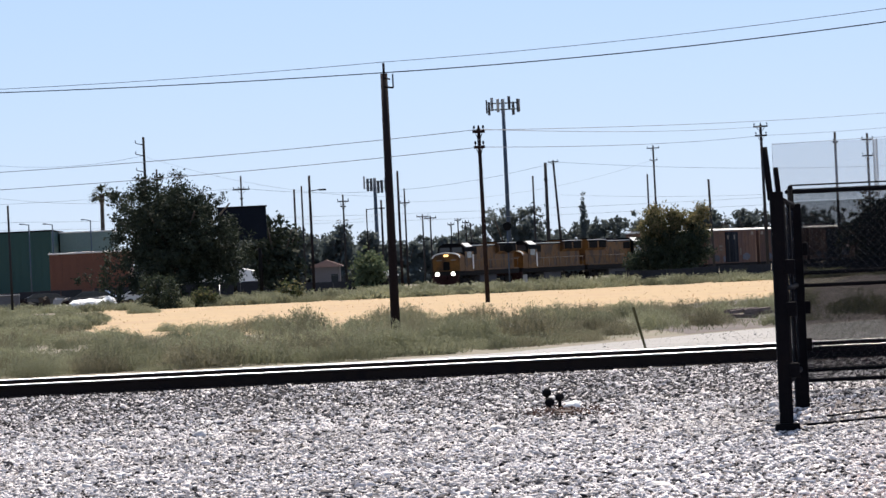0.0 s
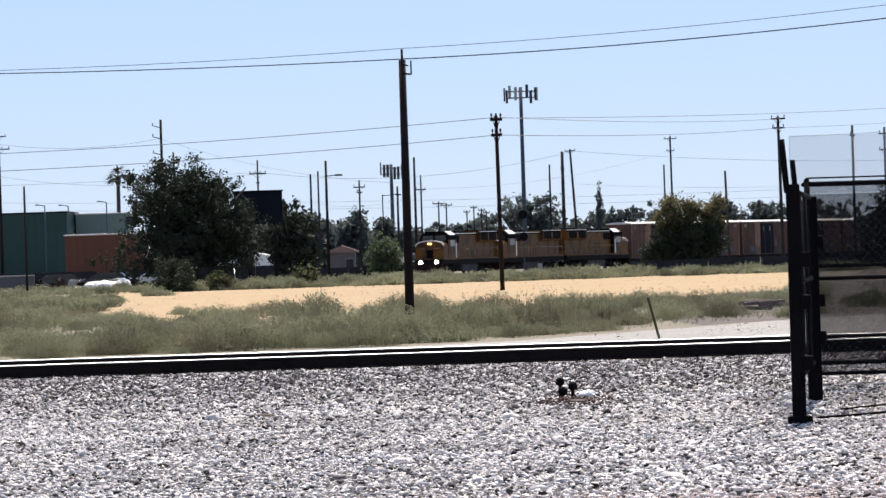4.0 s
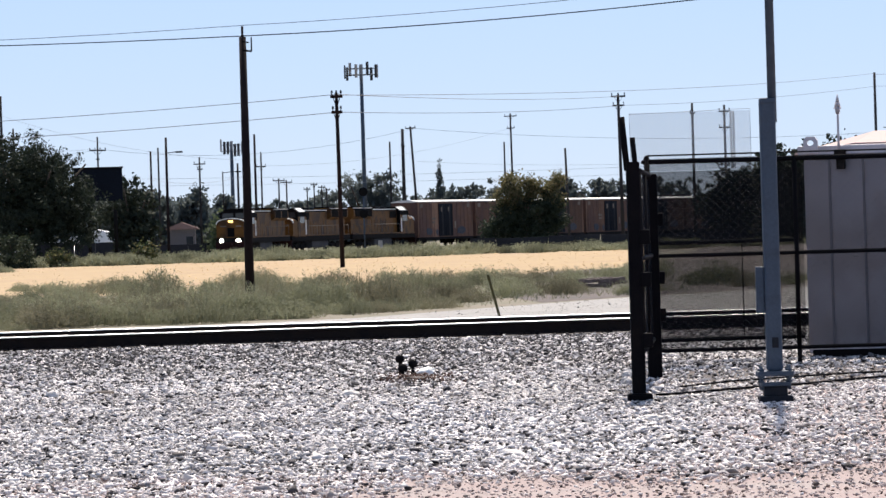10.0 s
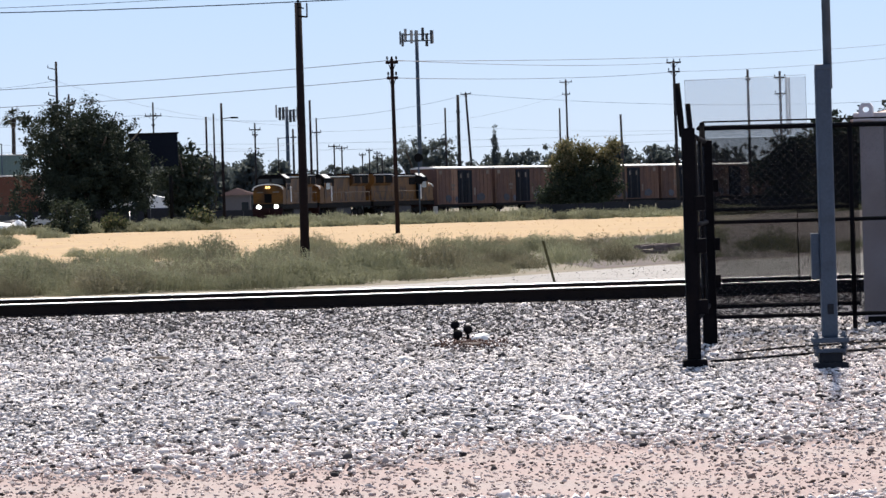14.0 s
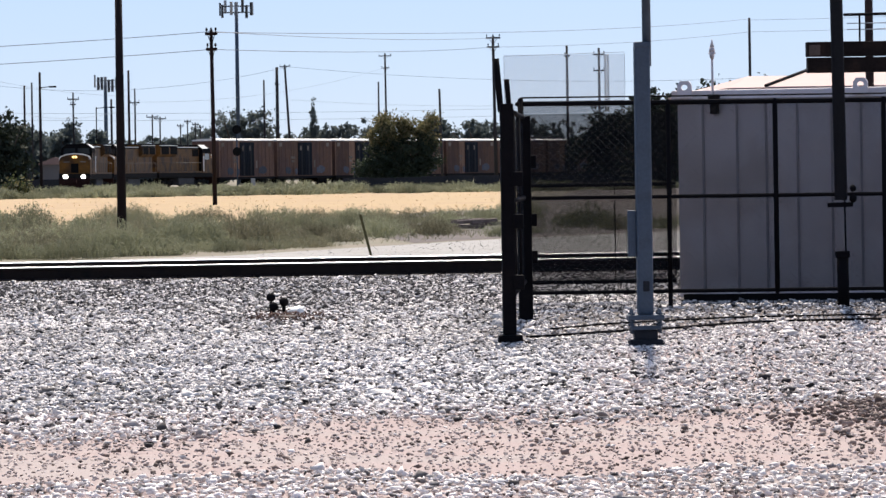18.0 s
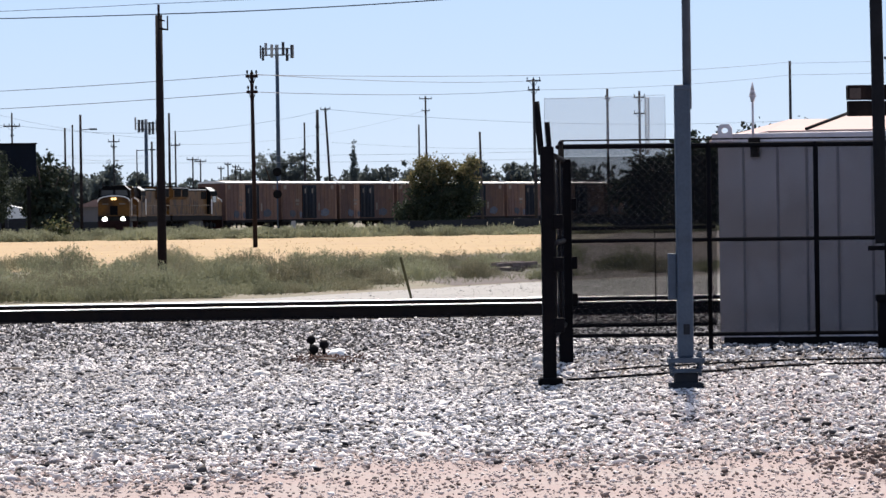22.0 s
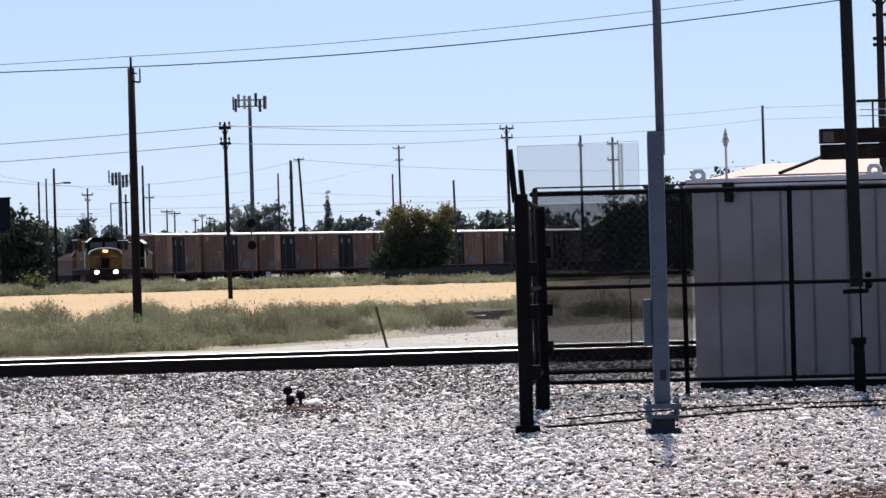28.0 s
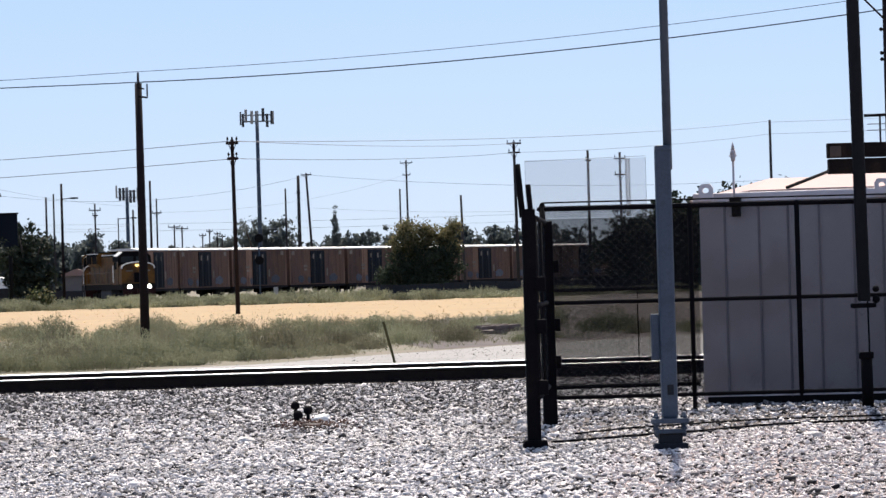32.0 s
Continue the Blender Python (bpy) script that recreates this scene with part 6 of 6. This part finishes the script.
    part("exhaust", bm, M["under"], lo, "sooty exhaust stack")
    bm = bmesh.new()
    box(bm, -1.35, 1.35, -2.9, 2.9, .3, 1.1, .18)
    part("fuel_tank", bm, M["tank"], lo, "grey fuel tank")
    for s in (-1, 1):
        bm = bmesh.new()
        rod(bm, (s * 1.47, -H + 5.5, 2.65), (s * 1.47, H - .6, 2.65), .022, n=6)
        yy = -H + 5.6
        while yy < H - .5:
            rod(bm, (s * 1.47, yy, 1.6), (s * 1.47, yy, 2.65), .02, n=6)
            yy += 1.9
        part("handrail", bm, M["placard"], lo, "thin handrail")
    truck(lo, -6.4, 3, 1.85)
    truck(lo, 6.4, 3, 1.85)
    return lo


def blotch(bm, x, y, z, w, h, seed):
    """A thin rounded patch of uneven outline on a side wall."""
    r = random.Random(seed)
    n = 14
    ring = [(y + w * .5 * math.cos(k * 6.283 / n) * r.uniform(.7, 1.1), z + h * .5 * math.sin(k * 6.283 / n) * r.uniform(.65, 1.1)) for k in range(n)]
    a = [bm.verts.new((x - .006, py, pz)) for py, pz in ring]
    b = [bm.verts.new((x + .006, py, pz)) for py, pz in ring]
    fs = [bm.faces.new(a), bm.faces.new(b[::-1])] + [bm.faces.new((a[k], b[k], b[(k + 1) % n], a[(k + 1) % n])) for k in range(n)]
    bmesh.ops.recalc_face_normals(bm, faces=fs)


def boxcar():
    """A double plug-door boxcar 19.45 m long between its couplers, 5.2 m high."""
    car = thing("boxcar", "weathered orange-yellow boxcar with slate-blue plug doors", "boxcar", "freight train")
    H = 9.2
    bm = bmesh.new()
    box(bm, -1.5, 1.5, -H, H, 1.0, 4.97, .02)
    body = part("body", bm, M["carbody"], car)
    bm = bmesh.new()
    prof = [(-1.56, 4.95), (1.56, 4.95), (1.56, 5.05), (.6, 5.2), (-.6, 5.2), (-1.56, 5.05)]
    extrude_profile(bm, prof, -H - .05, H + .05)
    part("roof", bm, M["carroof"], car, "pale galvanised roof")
    for s in (-1, 1):
        for y0, y1 in ((-2.3, -.06), (.06, 2.3)):
            bm = bmesh.new()
            box(bm, s * 1.53 - .05, s * 1.53 + .05, y0, y1, 1.15, 4.78, .02)
            d = part("plug_door", bm, M["cardoor"], car, "slate-blue plug door")
            for q in (.2, .5, .8):
                bm = bmesh.new()
                yy = y0 + q * (y1 - y0)
                rod(bm, (s * 1.60, yy, 1.25), (s * 1.60, yy, 4.6), .035, n=6)
                part("locking_rod", bm, M["tank"] if q == .5 else M["cardoor"], d)
            bm = bmesh.new()
            box(bm, s * 1.585 - .01, s * 1.585 + .01, y0 + .5, y0 + 1.0, 3.9, 4.4, .004)
            part("door_plate", bm, M["placard"], d, "small pale plate on the door")
        for k in range(15):
            yy = -H + .3 + k * (2 * H - .6) / 14
            if abs(yy) < 2.6:
                continue
            bm = bmesh.new()
            box(bm, s * 1.50 - .02, s * 1.50 + .02, yy - .04, yy + .04, 1.1, 4.9)
            part("side_post", bm, M["carbody"], body)
        for yy in (-H + .2, H - .2):
            bm = bmesh.new()
            box(bm, s * 1.51 - .012, s * 1.51 + .012, yy - .2, yy + .2, 1.05, 4.93, .004)
            part("corner_post", bm, M["carend"], car, "paler rust-streaked corner post")
        bm = bmesh.new()
        box(bm, s * 1.49, s * 1.505, -H + 4.8, -H + 6.6, 1.05, 4.93, .004)
        part("side_panel", bm, M["carend"], car, "repainted paler side panel")
        for yy, zz, w, hh in ((-H + 1.2, 4.55, .9, .42), (H - 1.5, 4.55, .9, .42), (3.2, 2.4, .5, .8), (-4.0, 3.1, 1.2, .25), (-4.0, 2.7, .9, .22)):
            bm = bmesh.new()
            box(bm, s * 1.525 - .012, s * 1.525 + .012, yy - w / 2, yy + w / 2, zz - hh / 2, zz + hh / 2, .004)
            part("placard", bm, M["placard"], car, "small faded stencil panel")
        for i, (yy, zz, w, hh) in enumerate(((5.2, 1.75, 3.4, 1.1), (-5.6, 1.7, 2.6, .9), (-2.9, 1.6, 1.0, .8))):
            bm = bmesh.new()
            blotch(bm, s * 1.532, yy, zz, w, hh, 7 + i)
            part("spray_patch", bm, M["spray"], car, "faded blue-grey spray paint patch")
        bm = bmesh.new()
        box(bm, s * 1.52 - .04, s * 1.52 + .04, -H, H, .82, 1.05, .01)
        part("side_sill", bm, M["under"], car)
        bm = bmesh.new()
        for k in range(7):
            rod(bm, (s * 1.58, -H + .15, 1.2 + k * .42), (s * 1.58, -H + .6, 1.2 + k * .42), .018, n=5)
        for yy in (.15, .6):
            rod(bm, (s * 1.58, -H + yy, 1.1), (s * 1.58, -H + yy, 3.9), .018, n=5)
        part("ladder", bm, M["carbody"], car)
    bm = bmesh.new()
    box(bm, -.35, .35, -H - .5, H + .5, .75, 1.05, .02)
    part("underframe", bm, M["under"], car)
    truck(car, -H + 2.2, 2, 1.75)
    truck(car, H - 2.2, 2, 1.75)
    return car


LOCO_L, CAR_L = 21.8, 19.45
loco_a = locomotive()
locos = [loco_a, copy_thing(loco_a, pose(0, 0, 0)), copy_thing(loco_a, pose(0, 0, 0))]
locos[0]["label"] = "yellow lead locomotive with glowing ditch lights"
locos[1]["label"] = "yellow second locomotive with a grey roof"
locos[2]["label"] = "yellow third locomotive coupled back to front"
car_a = boxcar()
cars = [car_a] + [copy_thing(car_a, pose(0, 0, 0)) for _ in range(15)]
for lo in locos[1:]:
    for o in lo.children_recursive:
        if o.name.split(".")[0] in ("lens", "number_board"):
            o.material_slots[0].link = "OBJECT"
            o.material_slots[0].material = M["under"]
consist = [(lo, -10.9 - k * LOCO_L, 6.4, k == 2) for k, lo in enumerate(locos)]
consist += [(c, -3 * LOCO_L - CAR_L * (k + .5), 7.0, False) for k, c in enumerate(cars)]

far_track = thing("freight_track", "curved freight track on dark ballast", "railway track", kind="structure")
for s in (-.75, .75):
    bm = bmesh.new()
    prev = None
    for i in range(int(U0 / STEP) + 10, int(U1 / STEP) - 4, 8):
        p = on_track(i * STEP)
        q = on_track(i * STEP + .5) - p
        q.normalize()
        side = Vector((-q.y, q.x, 0)) * s
        a = [bm.verts.new(p + side + Vector((-q.y, q.x, 0)) * w + Vector((0, 0, z))) for w, z in ((-.04, TRACK_Z - .14), (-.04, TRACK_Z), (.04, TRACK_Z), (.04, TRACK_Z - .14))]
        if prev:
            for k in range(3):
                bm.faces.new((prev[k], prev[k + 1], a[k + 1], a[k]))
        prev = a
    part("rail", bm, M["rust"], far_track)


bm = bmesh.new()
prev = None
for i in range(int(U0 / STEP) + 10, int(U1 / STEP) - 4, 10):
    p = on_track(i * STEP)
    q = (on_track(i * STEP + .5) - p).normalized()
    a = [bm.verts.new(p + Vector((-q.y, q.x, 0)) * w + Vector((0, 0, z))) for w, z in ((-3.6, -.05), (-1.9, TRACK_Z - .15), (1.9, TRACK_Z - .15), (3.6, -.05))]
    if prev:
        for k in range(3):
            bm.faces.new((prev[k], prev[k + 1], a[k + 1], a[k]))
    prev = a
tagged(finish(bm, "embankment", material("dark_ballast", (0.11, 0.095, 0.085), .95, 0, .3, .5, 12, .5)), "low dark ballast bank under the freight track", "embankment", kind="structure")

# ---- dove ----
dove = thing("dove", "grey-brown dove flying up from the fence", "bird")
feather = material("grey_brown_feathers", (0.06, 0.052, 0.05), .85, 0, .25, 20, 120, .2)
pale = material("pale_wing_feathers", (0.24, 0.22, 0.20), .85, 0, .25, 20, 120, .2)
bm = bmesh.new()
ball(bm, (0, 0, 0), .05, 3, (2.0, .9, .95))
ball(bm, (.10, 0, .035), .03, 2)
rod(bm, (.125, 0, .033), (.15, 0, .028), .007, .001, 6)
part("body", bm, feather, dove)
bm = bmesh.new()
fan = [(-.07, -.02), (-.24, -.10), (-.26, -.04), (-.265, .0), (-.26, .04), (-.24, .10), (-.07, .02)]
lo_ = [bm.verts.new((px, py, .004)) for px, py in fan]
hi_ = [bm.verts.new((px, py, .012)) for px, py in fan]
bm.faces.new(lo_)
bm.faces.new(hi_[::-1])
for i in range(7):
    bm.faces.new((lo_[i], lo_[(i + 1) % 7], hi_[(i + 1) % 7], hi_[i]))
bmesh.ops.recalc_face_normals(bm, faces=bm.faces)
part("tail", bm, feather, dove)
wings = []
for s in (-1, 1):
    bm = bmesh.new()
    out = [(.07, 0), (.09, .13), (.04, .25), (-.05, .33), (-.075, .21), (-.09, .10), (-.07, 0)]
    lo_ = [bm.verts.new((px, s * py, 0)) for px, py in out]
    hi_ = [bm.verts.new((px, s * py, .008 * (1 - py * 2.5))) for px, py in out]
    bm.faces.new(lo_)
    bm.faces.new(hi_[::-1])
    for i in range(7):
        bm.faces.new((lo_[i], lo_[(i + 1) % 7], hi_[(i + 1) % 7], hi_[i]))
    bmesh.ops.recalc_face_normals(bm, faces=bm.faces)
    wings.append((s, part("wing", bm, pale, dove, "spread pale-edged wing")))


def motions():
    for ob, u, half, flip in consist:
        walk(ob, [(t, vehicle_pose(u + SPEED * t, half, flip)) for t in range(33)])
        for o in ob.children_recursive:
            if o.name.startswith("wheelset"):
                x, y, z = o.matrix_basis.translation
                turn = math.degrees(SPEED / .52) * (-1 if flip else 1)
                walk(o, [(k / 4, pose(x, y, z, turn * k / 4)) for k in range(129)])
    walk(dove, [(0, pose(11.0, 60.0, .06, 0, 0, 180)), (28.2, pose(11.0, 60.0, .06, 0, 0, 180)), (28.5, pose(8.6, 59.0, 1.9, 0, 0, 180)), (28.7, pose(6.16, 58.0, 2.19, 10, 0, 180)),
                (28.8, pose(5.73, 58.0, 1.95, 25, 0, 175)), (28.9, pose(5.40, 58.0, 1.84, 30, 10, 170)), (29.0, pose(5.16, 58.0, 1.88, 30, 20, 165)), (29.1, pose(5.00, 58.0, 1.89, 10, -20, 150)),
                (29.2, pose(5.01, 58.0, 1.97, 10, -35, 110)), (29.3, pose(5.05, 58.0, 2.17, 15, -40, 75)), (29.4, pose(5.17, 58.0, 2.43, 35, -30, 50)), (29.5, pose(5.44, 58.0, 2.67, 35, -25, 25)),
                (29.6, pose(5.72, 58.0, 2.94, 15, -30, 10)), (29.7, pose(6.00, 58.0, 3.12, 20, -30, 0)), (29.8, pose(6.29, 58.0, 3.47, 0, -25, 0)), (30.2, pose(6.5, 61.0, 9.0, 0, -20, 10)),
                (31.0, pose(6.75, 61.85, 13.31, 0, 0, 30)), (32.0, pose(6.75, 61.85, 13.31, 0, 0, 30))])
    for s, w in wings:
        rows = [(0, pose(0, 0, .03, -70 * s)), (28.1, pose(0, 0, .03, -70 * s))]
        rows += [(28.2 + .1 * k, pose(0, 0, .03, (-15, 20, 62, 20)[k % 4] * s)) for k in range(29)]
        rows += [(31.2, pose(0, 0, .03, -70 * s)), (32, pose(0, 0, .03, -70 * s))]
        walk(w, rows)


motions()
